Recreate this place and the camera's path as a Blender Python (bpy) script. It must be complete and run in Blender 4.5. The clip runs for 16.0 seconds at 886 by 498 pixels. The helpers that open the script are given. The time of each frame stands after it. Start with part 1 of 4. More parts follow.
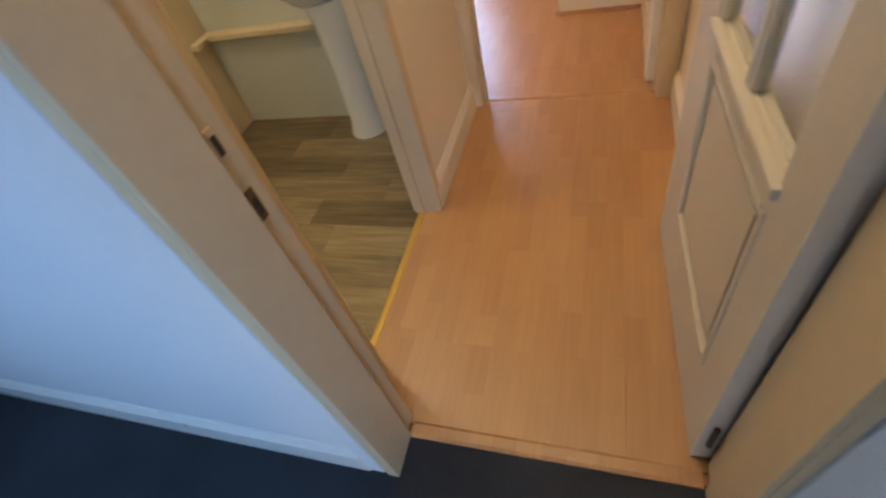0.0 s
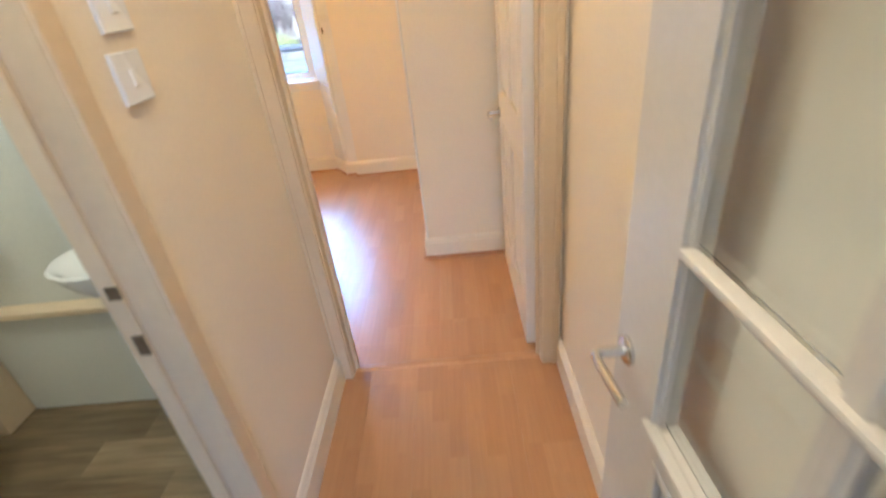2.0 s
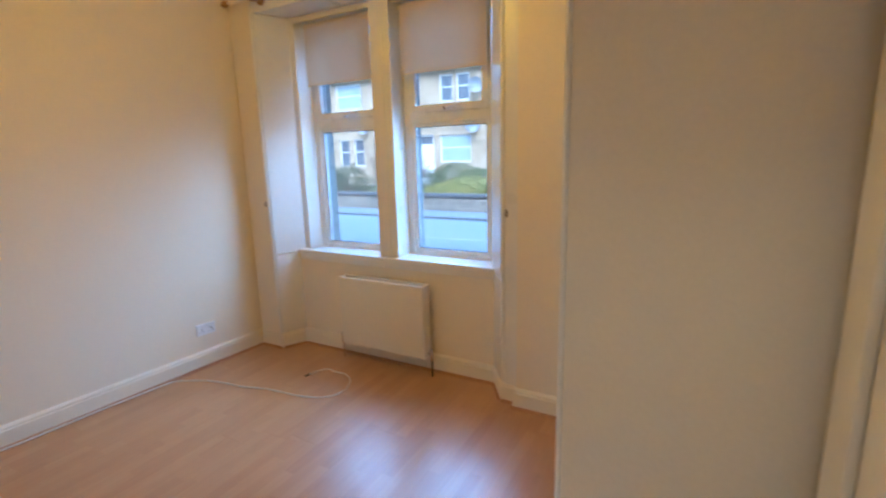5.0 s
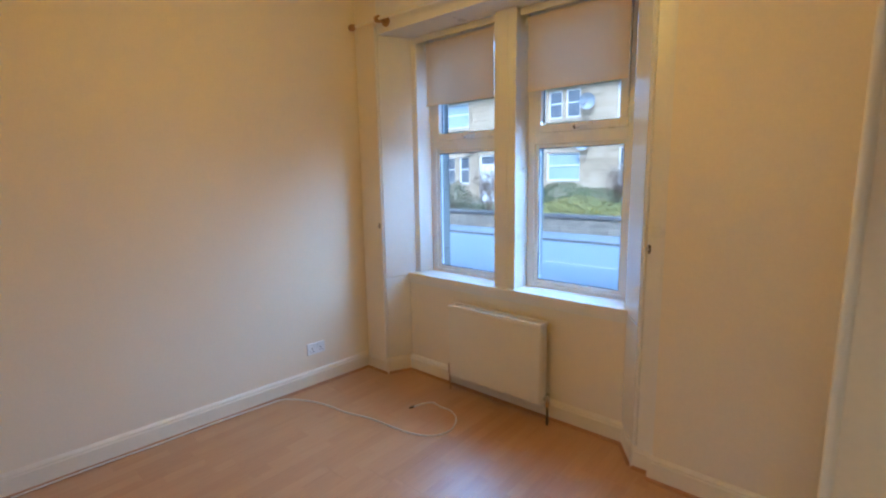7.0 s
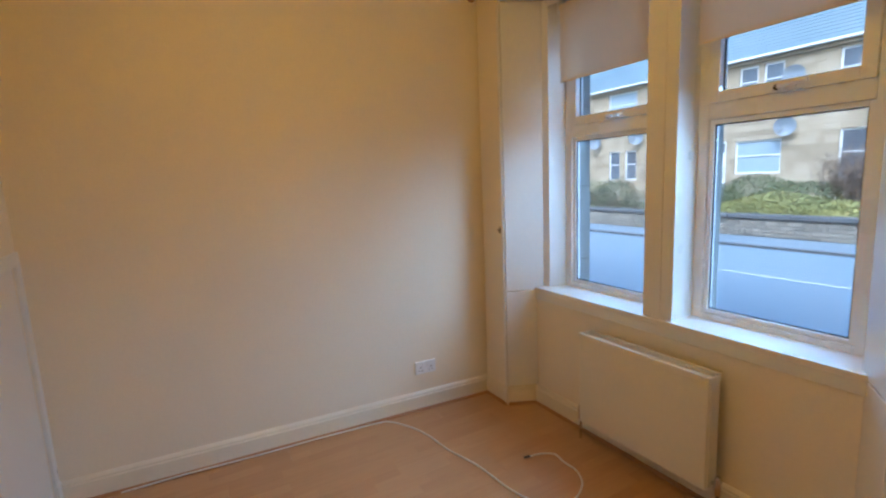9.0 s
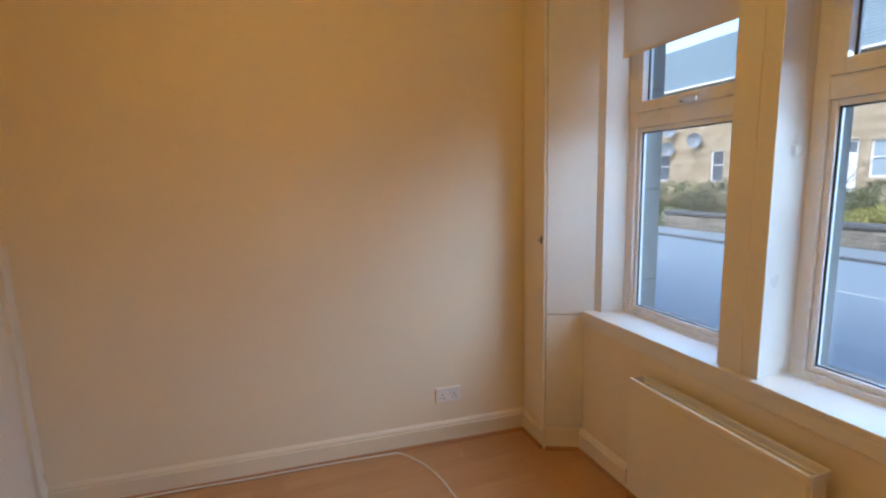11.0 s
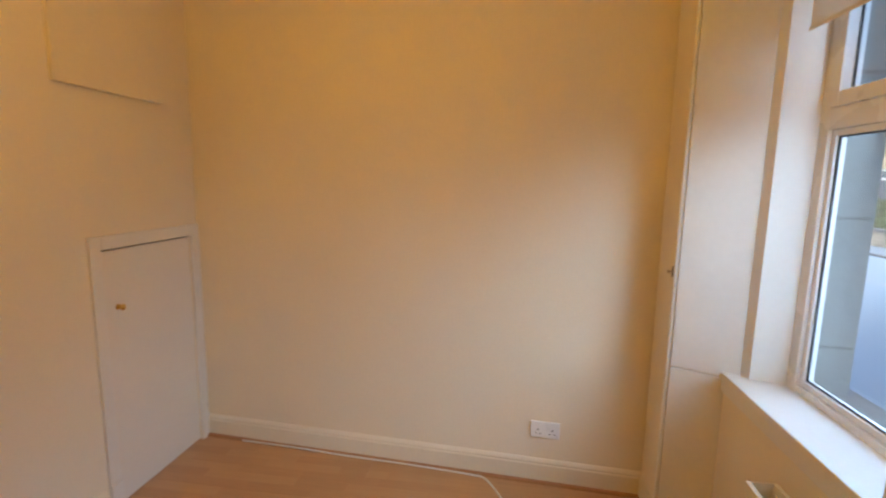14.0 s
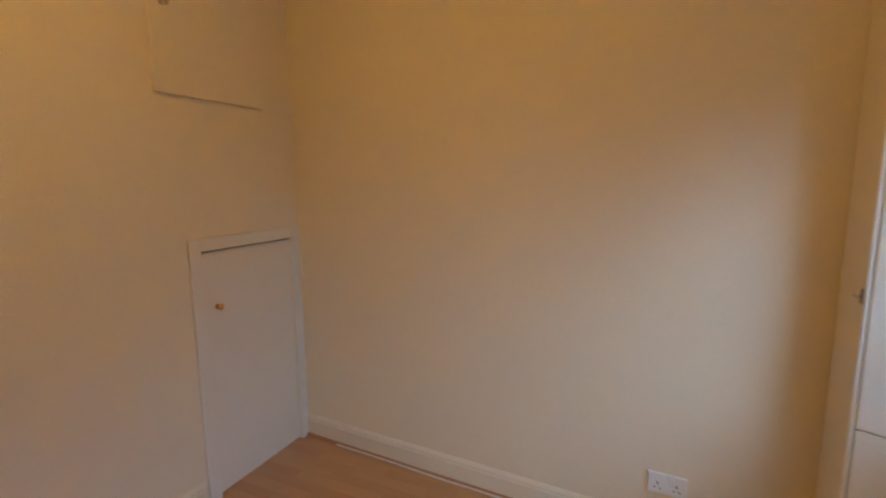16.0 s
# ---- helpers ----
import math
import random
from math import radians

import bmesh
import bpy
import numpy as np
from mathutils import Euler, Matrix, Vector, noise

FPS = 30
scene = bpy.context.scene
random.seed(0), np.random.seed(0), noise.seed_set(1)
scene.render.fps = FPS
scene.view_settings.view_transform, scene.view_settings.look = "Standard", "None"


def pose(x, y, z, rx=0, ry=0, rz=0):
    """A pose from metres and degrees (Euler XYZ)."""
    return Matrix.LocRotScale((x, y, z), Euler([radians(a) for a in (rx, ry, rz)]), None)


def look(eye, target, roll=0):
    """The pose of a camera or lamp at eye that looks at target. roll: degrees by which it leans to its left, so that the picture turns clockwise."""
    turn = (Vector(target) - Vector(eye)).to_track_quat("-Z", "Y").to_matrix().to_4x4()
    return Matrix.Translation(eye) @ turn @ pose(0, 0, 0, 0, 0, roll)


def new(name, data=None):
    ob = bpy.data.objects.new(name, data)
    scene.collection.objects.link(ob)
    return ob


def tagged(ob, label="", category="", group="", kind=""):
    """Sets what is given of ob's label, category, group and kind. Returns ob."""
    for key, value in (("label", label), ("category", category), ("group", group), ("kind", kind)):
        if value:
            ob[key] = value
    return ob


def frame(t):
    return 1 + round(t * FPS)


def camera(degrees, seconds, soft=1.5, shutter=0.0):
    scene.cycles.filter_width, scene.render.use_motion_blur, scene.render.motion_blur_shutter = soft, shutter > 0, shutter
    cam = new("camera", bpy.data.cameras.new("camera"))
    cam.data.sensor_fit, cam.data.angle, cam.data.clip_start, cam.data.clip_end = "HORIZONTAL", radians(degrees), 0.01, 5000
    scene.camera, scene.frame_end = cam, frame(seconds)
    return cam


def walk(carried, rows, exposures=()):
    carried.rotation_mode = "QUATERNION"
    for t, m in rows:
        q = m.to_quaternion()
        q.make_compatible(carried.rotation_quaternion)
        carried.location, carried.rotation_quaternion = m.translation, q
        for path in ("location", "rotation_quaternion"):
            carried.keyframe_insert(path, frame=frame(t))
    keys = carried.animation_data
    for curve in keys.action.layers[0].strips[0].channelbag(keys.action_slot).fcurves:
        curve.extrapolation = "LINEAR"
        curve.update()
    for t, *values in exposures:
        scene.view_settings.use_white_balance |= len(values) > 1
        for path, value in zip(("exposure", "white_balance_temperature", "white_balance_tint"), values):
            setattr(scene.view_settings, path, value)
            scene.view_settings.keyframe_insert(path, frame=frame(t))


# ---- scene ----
cam = camera(86.8, 16.0, soft=2.3, shutter=0.5)
PATH = [
    (0, (0.557, -2.067, 1.281), (-0.059, -0.843, -0.176), -17.5),
    (0.5, (0.615, -2.051, 1.281), (0.116, -0.786, -0.185), -18.9),
    (1, (0.602, -1.943, 1.298), (0.232, -0.49, -0.026), -13.6),
    (1.5, (0.534, -1.705, 1.375), (0.404, -0.067, 0.235), -8.1),
    (2, (0.507, -1.498, 1.403), (0.421, 0.243, 0.422), -6.7),
    (2.5, (0.539, -1.22, 1.412), (0.362, 0.585, 0.568), -6.6),
    (2.8, (0.526, -1.071, 1.42), (0.303, 0.753, 0.628), -5.4),
    (3, (0.53, -0.972, 1.436), (0.295, 0.862, 0.673), -5.3),
    (3.2, (0.527, -0.84, 1.401), (0.316, 1.023, 0.707), -4.3),
    (3.5, (0.506, -0.677, 1.438), (0.333, 1.214, 0.81), -3.7),
    (4, (0.494, -0.437, 1.433), (0.205, 1.458, 0.865), -3.1),
    (4.5, (0.547, -0.167, 1.508), (-0.066, 1.671, 1.01), -1.9),
    (5, (0.544, -0.025, 1.52), (-0.402, 1.692, 1.126), -1.5),
    (7.5, (0.225, 0.239, 1.564), (-1.131, 1.676, 1.258), -1.8),
    (8, (0.167, 0.422, 1.55), (-1.315, 1.733, 1.261), -2.8),
    (8.5, (0.099, 0.608, 1.56), (-1.547, 1.706, 1.268), -2.1),
    (9, (0.027, 0.698, 1.528), (-1.694, 1.672, 1.228), -2.5),
    (11.5, (-0.249, 1.307, 1.522), (-2.145, 1.863, 1.208), -1.2),
    (12, (-0.244, 1.41, 1.527), (-2.166, 1.856, 1.196), -1.4),
    (12.5, (-0.287, 1.484, 1.519), (-2.229, 1.836, 1.194), -0.9),
    (13, (-0.346, 1.574, 1.526), (-2.305, 1.814, 1.201), 2.5),
    (13.5, (-0.365, 1.691, 1.548), (-2.343, 1.731, 1.249), 0.5),
    (14, (-0.338, 1.806, 1.544), (-2.298, 1.532, 1.255), 1.0),
    (14.5, (-0.324, 1.904, 1.547), (-2.26, 1.488, 1.267), -0.0),
    (15, (-0.355, 1.932, 1.545), (-2.271, 1.428, 1.269), -0.8),
    (15.5, (-0.474, 1.939, 1.525), (-2.343, 1.293, 1.229), -0.5),
    (16, (-0.656, 1.92, 1.53), (-2.462, 1.109, 1.241), -0.5),
]
LOOKS = [(0.0, 2.92, 5850, 11), (0.5, 3.22, 5600, 11), (1.0, 3.32, 5250, 10), (2.0, 3.5, 4500, 8), (2.5, 3.33, 4350, 8), (3.5, 2.93, 4200, 6), (5.0, 2.42, 4420, 4), (7.5, 2.22, 4500, 3), (9.0, 2.07, 4850, 3), (11.5, 1.92, 5750, 8), (13.5, 2.26, 6050, 8), (15.0, 2.18, 5950, 7), (15.5, 2.1, 5850, 7), (16.0, 1.8, 5550, 7)]
walk(cam, [(t, look(eye, target, roll)) for t, eye, target, roll in PATH], LOOKS)

# ---- world and light ----
world = bpy.data.worlds.new("overcast_sky")
scene.world = world
world.use_nodes = True
wn = world.node_tree.nodes
sky = wn.new("ShaderNodeTexSky")
sky.sky_type = "NISHITA"
sky.sun_disc = False
sky.sun_elevation, sky.sun_rotation = radians(45), radians(150)
sky.dust_density, sky.air_density = 4.0, 1.0
world.node_tree.links.new(sky.outputs[0], wn["Background"].inputs[0])
wn["Background"].inputs[1].default_value = 0.15

sun = new("sun", bpy.data.lights.new("sun", "SUN"))
sun.data.energy, sun.data.angle, sun.data.color = 0.8, radians(25), (1.0, 0.98, 0.95)
sun.matrix_basis = look((0, 0, 30), (-12, 21, 0))


def lamp(name, place, watts, colour, size):
    ob = new(name, bpy.data.lights.new(name, "POINT"))
    ob.data.energy, ob.data.color, ob.data.shadow_soft_size = watts, colour, size
    ob.location = place
    return ob


lamp("living_room_bulb", (-1.0, 1.15, 2.66), 4.5, (1.0, 0.445, 0.0), 0.09)
lamp("hall_bulb", (0.38, -1.20, 2.69), 2.1, (1.0, 0.70, 0.35), 0.07)
lamp("bathroom_bulb", (-1.05, -0.95, 2.66), 3.4, (1.0, 0.82, 0.50), 0.12)


def window_glow(name, eye, target, w, h, watts, spread, colour=(0.66, 0.82, 1.0)):
    """An added area lamp for sky light, its cone narrowed to what it lights."""
    ob = new(name, bpy.data.lights.new(name, "AREA"))
    ob.data.shape, ob.data.size, ob.data.size_y, ob.data.energy = "RECTANGLE", w, h, watts
    ob.data.color, ob.data.spread = colour, radians(spread)
    ob.matrix_basis = look(eye, target)
    return ob


# added area lamps in the two windows' openings stand in for the sky's light
BLUE = (0.50, 0.72, 1.0)
window_glow("sky_light_window_1", (-1.84, 2.98, 1.42), (-2.47, 2.50, 0.92), 0.55, 1.05, 0.58, 70, (0.66, 0.84, 1.0))
window_glow("sky_light_window_2", (-0.98, 2.98, 1.42), (-1.60, 2.40, 0.95), 0.55, 1.05, 0.92, 70, (0.66, 0.84, 1.0))
# strip lamp added inside window 1 only to brighten the west reveal
window_glow("reveal_fill_strip", (-1.72, 2.865, 1.65), (-2.25, 2.80, 1.60), 0.05, 1.3, 0.09, 60, (0.62, 0.80, 1.0))
# two lower lamps added in these openings to throw glare on the floor
window_glow("floor_glare_lamp_1", (-1.84, 3.08, 1.27), (-1.44, 2.10, 0.38), 0.55, 0.44, 0.48, 76, BLUE)
window_glow("floor_glare_lamp_2", (-0.98, 3.08, 1.27), (-0.68, 2.10, 0.38), 0.55, 0.44, 0.48, 76, BLUE)
# lamp added for the landing's daylight; the doorway it stands in is unseen
window_glow("landing_daylight_lamp", (0.6, -3.28, 1.3), (-1.1, -1.77, 0.5), 0.9, 1.8, 1.5, 84, (0.42, 0.66, 1.0))

# ---- materials ----


def material(name, build):
    m = bpy.data.materials.new(name)
    m.use_nodes = True
    nt = m.node_tree
    b = nt.nodes["Principled BSDF"]
    build(nt, b)
    return m


def node(nt, kind, **values):
    n = nt.nodes.new("ShaderNode" + kind)
    for k, v in values.items():
        n.inputs[k].default_value = v
    return n


def ramp(nt, fac, stops):
    r = nt.nodes.new("ShaderNodeValToRGB")
    r.color_ramp.elements[0].position, r.color_ramp.elements[0].color = stops[0][0], (*stops[0][1], 1)
    r.color_ramp.elements[1].position, r.color_ramp.elements[1].color = stops[-1][0], (*stops[-1][1], 1)
    for p, c in stops[1:-1]:
        r.color_ramp.elements.new(p).color = (*c, 1)
    nt.links.new(fac, r.inputs[0])
    return r.outputs[0]


def coords(nt, scale=(1, 1, 1), kind="Object", turn=(0, 0, 0)):
    tc = nt.nodes.new("ShaderNodeTexCoord")
    mp = nt.nodes.new("ShaderNodeMapping")
    mp.inputs["Scale"].default_value = scale
    mp.inputs["Rotation"].default_value = turn
    nt.links.new(tc.outputs[kind], mp.inputs[0])
    return mp.outputs[0]


def bump(nt, b, height, strength, distance):
    n = node(nt, "Bump", Strength=strength, Distance=distance)
    nt.links.new(height, n.inputs["Height"])
    nt.links.new(n.outputs[0], b.inputs["Normal"])


def mottled(name, low, high, rough=0.5, grain=40.0, blotch=1.3, relief=0.1, metal=0.0, rough_span=0.08, depth=0.002):
    """A surface whose colour drifts between two tones at two scales, with fine relief."""
    def build(nt, b):
        v = coords(nt)
        n1, n2 = node(nt, "TexNoise", Scale=blotch, Detail=4.0), node(nt, "TexNoise", Scale=grain, Detail=3.0)
        nt.links.new(v, n1.inputs["Vector"])
        nt.links.new(v, n2.inputs["Vector"])
        mix = node(nt, "Mix")
        mix.inputs[0].default_value = 0.4
        nt.links.new(n1.outputs[0], mix.inputs[2])
        nt.links.new(n2.outputs[0], mix.inputs[3])
        nt.links.new(ramp(nt, mix.outputs[0], [(0.3, low), (0.7, high)]), b.inputs["Base Color"])
        mr = node(nt, "MapRange")
        mr.inputs[3].default_value, mr.inputs[4].default_value = rough - rough_span, rough + rough_span
        nt.links.new(n1.outputs[0], mr.inputs[0])
        nt.links.new(mr.outputs[0], b.inputs["Roughness"])
        b.inputs["Metallic"].default_value = metal
        bump(nt, b, n2.outputs[0], relief, depth)
    return material(name, build)


def glass_material(name, tint, rough=0.0):
    def build(nt, b):
        b.inputs["Base Color"].default_value = (*tint, 1)
        b.inputs["Transmission Weight"].default_value = 1
        b.inputs["IOR"].default_value = 1.45
        v = coords(nt)
        n = node(nt, "TexNoise", Scale=2.0)
        nt.links.new(v, n.inputs["Vector"])
        mr = node(nt, "MapRange")
        mr.inputs[3].default_value, mr.inputs[4].default_value = rough, rough + 0.03
        nt.links.new(n.outputs[0], mr.inputs[0])
        nt.links.new(mr.outputs[0], b.inputs["Roughness"])
    return material(name, build)


def laminate(name, tones, strip, length, rough, along_x=False, share=0.4, stretch=(90, 4, 20), gloss=0.0):
    """Boards printed with narrow strips: each strip has its own tone and a fine grain along its length."""
    def build(nt, b):
        v = coords(nt)
        sep = nt.nodes.new("ShaderNodeSeparateXYZ")
        nt.links.new(v, sep.inputs[0])
        across, along = (1, 0) if along_x else (0, 1)

        def calc(op, a, c=None):
            m = nt.nodes.new("ShaderNodeMath")
            m.operation = op
            for i, val in enumerate((a, c)):
                if val is None:
                    continue
                if isinstance(val, (int, float)):
                    m.inputs[i].default_value = val
                else:
                    nt.links.new(val, m.inputs[i])
            return m.outputs[0]
        info = nt.nodes.new("ShaderNodeObjectInfo")
        s = calc("FLOOR", calc("DIVIDE", sep.outputs[across], strip))
        off = calc("MULTIPLY", s, 0.37)
        l = calc("FLOOR", calc("ADD", calc("DIVIDE", sep.outputs[along], length), off))
        comb = nt.nodes.new("ShaderNodeCombineXYZ")
        nt.links.new(s, comb.inputs[0])
        nt.links.new(l, comb.inputs[1])
        nt.links.new(calc("MULTIPLY", info.outputs["Random"], 97.0), comb.inputs[2])
        wn_ = nt.nodes.new("ShaderNodeTexWhiteNoise")
        nt.links.new(comb.outputs[0], wn_.inputs["Vector"])
        grain = node(nt, "TexNoise", Scale=1.0, Detail=5.0, Roughness=0.6)
        gm = nt.nodes.new("ShaderNodeMapping")
        gm.inputs["Scale"].default_value = stretch
        add = nt.nodes.new("ShaderNodeVectorMath")
        nt.links.new(v, add.inputs[0])
        nt.links.new(wn_.outputs["Color"], add.inputs[1])
        nt.links.new(add.outputs[0], gm.inputs[0])
        nt.links.new(gm.outputs[0], grain.inputs["Vector"])
        mix = calc("ADD", calc("MULTIPLY", wn_.outputs["Value"], share), calc("MULTIPLY", grain.outputs[0], 1 - share))
        nt.links.new(ramp(nt, mix, [(0.15, tones[0]), (0.5, tones[1]), (0.85, tones[2])]), b.inputs["Base Color"])
        wear = node(nt, "TexNoise", Scale=3.0, Detail=4.0)
        nt.links.new(v, wear.inputs["Vector"])
        mr = node(nt, "MapRange")
        mr.inputs[3].default_value, mr.inputs[4].default_value = rough - 0.08, rough + 0.1
        nt.links.new(wear.outputs[0], mr.inputs[0])
        nt.links.new(mr.outputs[0], b.inputs["Roughness"])
        b.inputs["Coat Weight"].default_value = gloss
        b.inputs["Coat Roughness"].default_value = 0.42
        bump(nt, b, grain.outputs[0], 0.08, 0.001)
    return material(name, build)


PAINT = mottled("magnolia_wall_paint", (0.765, 0.69, 0.555), (0.825, 0.75, 0.615), 0.6, 90, 0.9, 0.12)
BATH_PAINT = mottled("grey_white_bathroom_paint", (0.60, 0.60, 0.55), (0.66, 0.66, 0.61), 0.5, 70, 1.1, 0.1)
LANDING_PAINT = mottled("white_stair_wall_paint", (0.70, 0.71, 0.73), (0.76, 0.77, 0.79), 0.6, 80, 1.0, 0.15)
CEILING_PAINT = mottled("white_ceiling_paint", (0.76, 0.74, 0.70), (0.80, 0.78, 0.74), 0.8, 60, 1.0, 0.15)
GLOSS = mottled("white_gloss_trim", (0.74, 0.725, 0.69), (0.79, 0.775, 0.74), 0.3, 50, 3.0, 0.06)
SKIRT_PAINT = mottled("cream_white_skirting_gloss", (0.735, 0.675, 0.56), (0.79, 0.73, 0.61), 0.33, 50, 3.0, 0.06)
CREAM = mottled("cream_gloss_trim", (0.62, 0.50, 0.32), (0.68, 0.56, 0.38), 0.38, 45, 3.0, 0.06)
DOOR_WHITE = mottled("white_door_paint", (0.74, 0.71, 0.66), (0.79, 0.76, 0.71), 0.33, 60, 2.0, 0.08)
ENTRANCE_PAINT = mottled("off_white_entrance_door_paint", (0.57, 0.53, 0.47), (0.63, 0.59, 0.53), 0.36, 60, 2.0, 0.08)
UPVC = mottled("white_plastic", (0.79, 0.81, 0.83), (0.83, 0.85, 0.87), 0.28, 30, 3.0, 0.02)
RADIATOR_WHITE = mottled("cream_white_enamel", (0.74, 0.70, 0.60), (0.78, 0.74, 0.64), 0.32, 40, 3.0, 0.03)
SHUTTER_GLOSS = mottled("glossy_white_shutter_paint", (0.74, 0.73, 0.70), (0.79, 0.78, 0.75), 0.15, 40, 3.0, 0.03, rough_span=0.04)


def blind_cloth(nt, b):
    v = coords(nt)
    weave = node(nt, "TexNoise", Scale=420.0, Detail=2.0)
    nt.links.new(v, weave.inputs["Vector"])
    tone = ramp(nt, weave.outputs[0], [(0.3, (0.855, 0.772, 0.622)), (0.7, (0.905, 0.822, 0.672))])
    nt.links.new(tone, b.inputs["Base Color"])
    b.inputs["Roughness"].default_value = 0.85
    bump(nt, b, weave.outputs[0], 0.2, 0.001)
    tr = nt.nodes.new("ShaderNodeBsdfTranslucent")
    tr.inputs[0].default_value = (0.905, 0.79, 0.607, 1)
    mix = nt.nodes.new("ShaderNodeMixShader")
    mix.inputs[0].default_value = 0.5
    nt.links.new(b.outputs[0], mix.inputs[1])
    nt.links.new(tr.outputs[0], mix.inputs[2])
    nt.links.new(mix.outputs[0], nt.nodes["Material Output"].inputs[0])


BLIND_FABRIC = material("translucent_blind_cloth", blind_cloth)
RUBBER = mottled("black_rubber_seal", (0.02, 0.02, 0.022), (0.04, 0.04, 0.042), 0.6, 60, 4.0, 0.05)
CHROME = mottled("brushed_chrome", (0.62, 0.61, 0.60), (0.72, 0.71, 0.70), 0.25, 90, 8.0, 0.03, 1.0)
STEEL_DARK = mottled("aged_dark_steel", (0.05, 0.045, 0.04), (0.12, 0.10, 0.08), 0.45, 60, 9.0, 0.1, 0.8)
DULL_METAL = mottled("dull_worn_metal", (0.10, 0.075, 0.05), (0.20, 0.155, 0.11), 0.45, 60, 9.0, 0.1, 0.7)
BRASS = mottled("polished_brass", (0.62, 0.42, 0.14), (0.72, 0.50, 0.18), 0.25, 60, 9.0, 0.03, 1.0)
GOLD_TRIM = mottled("gold_metal_strip", (0.66, 0.43, 0.10), (0.74, 0.50, 0.14), 0.32, 80, 6.0, 0.05, 0.6)
POLE_WOOD = mottled("varnished_brown_wood", (0.26, 0.13, 0.045), (0.38, 0.21, 0.08), 0.35, 50, 6.0, 0.1)
BEECH_TRIM = mottled("beech_edge_moulding", (0.34, 0.17, 0.08), (0.42, 0.22, 0.10), 0.4, 60, 4.0, 0.1)
CARPET = mottled("charcoal_carpet", (0.016, 0.019, 0.026), (0.05, 0.055, 0.07), 0.95, 350, 3.0, 1.0, depth=0.006)
CERAMIC = mottled("white_ceramic", (0.76, 0.76, 0.74), (0.80, 0.80, 0.78), 0.12, 20, 2.0, 0.01)
PAPER = mottled("white_tissue", (0.76, 0.75, 0.72), (0.82, 0.81, 0.78), 0.9, 120, 5.0, 0.2)
CABLE_WHITE = mottled("white_cable_sheath", (0.72, 0.71, 0.68), (0.78, 0.77, 0.74), 0.4, 60, 5.0, 0.02)
GLASS = glass_material("window_glass", (0.97, 0.99, 1.0))
DOOR_GLASS = glass_material("door_glass", (0.95, 0.97, 0.97), 0.02)
LAMINATE = laminate("beech_laminate", ((0.39, 0.196, 0.074), (0.465, 0.249, 0.101), (0.53, 0.300, 0.130)), 0.064, 0.42, 0.33, share=0.33, gloss=0.8)
VINYL = laminate("grey_oak_vinyl", ((0.045, 0.03, 0.014), (0.20, 0.15, 0.08), (0.42, 0.34, 0.20)), 0.152, 0.914, 0.42, True, 0.30, (3.0, 40, 12))


def bulb_glass(nt, b):
    b.inputs["Base Color"].default_value = (0.9, 0.85, 0.75, 1)
    b.inputs["Emission Color"].default_value = (1.0, 0.72, 0.42, 1)
    b.inputs["Emission Strength"].default_value = 4.0


BULB = material("lit_opal_diffuser", bulb_glass)

# ---- mesh helpers ----


def box(bm, x0, x1, y0, y1, z0, z1, bevel=0.0):
    vs = [bm.verts.new(p) for p in ((x0, y0, z0), (x1, y0, z0), (x1, y1, z0), (x0, y1, z0), (x0, y0, z1), (x1, y0, z1), (x1, y1, z1), (x0, y1, z1))]
    fs = [bm.faces.new([vs[i] for i in q]) for q in ((3, 2, 1, 0), (4, 5, 6, 7), (0, 1, 5, 4), (1, 2, 6, 5), (2, 3, 7, 6), (3, 0, 4, 7))]
    if bevel:
        es = {e for f in fs for e in f.edges}
        bmesh.ops.bevel(bm, geom=list(es), offset=bevel, segments=2, affect="EDGES", profile=0.6)
    return bm


def prism(bm, outline, z0, z1):
    """An upright prism over a plan outline, given anticlockwise."""
    a = [bm.verts.new((x, y, z0)) for x, y in outline]
    c = [bm.verts.new((x, y, z1)) for x, y in outline]
    n = len(outline)
    bm.faces.new(a[::-1])
    bm.faces.new(c)
    for i in range(n):
        bm.faces.new((a[i], a[(i + 1) % n], c[(i + 1) % n], c[i]))
    return bm


def sweep(bm, profile, a, b):
    """A moulding: profile (out, up) swept from a to b along the floor line; out is to the left of the way a to b."""
    a, b = Vector(a), Vector(b)
    d = (b - a).normalized()
    out = Vector((-d.y, d.x, 0))
    r0 = [bm.verts.new(a + out * o + Vector((0, 0, u))) for o, u in profile]
    r1 = [bm.verts.new(b + out * o + Vector((0, 0, u))) for o, u in profile]
    n = len(profile)
    for i in range(n):
        bm.faces.new((r0[i], r0[(i + 1) % n], r1[(i + 1) % n], r1[i]))
    bm.faces.new(r0[::-1])
    bm.faces.new(r1)
    return bm


def lathe(bm, profile, m=Matrix(), steps=24, sx=1.0, sy=1.0):
    """A turned shape about z from (radius, height) pairs."""
    rings = []
    for r, z in profile:
        rings.append([bm.verts.new(m @ Vector((r * sx * math.cos(k * math.tau / steps), r * sy * math.sin(k * math.tau / steps), z))) for k in range(steps)])
    for p, q in zip(rings, rings[1:]):
        for k in range(steps):
            bm.faces.new((p[k], p[(k + 1) % steps], q[(k + 1) % steps], q[k]))
    bm.faces.new(rings[0][::-1])
    bm.faces.new(rings[-1])
    return bm


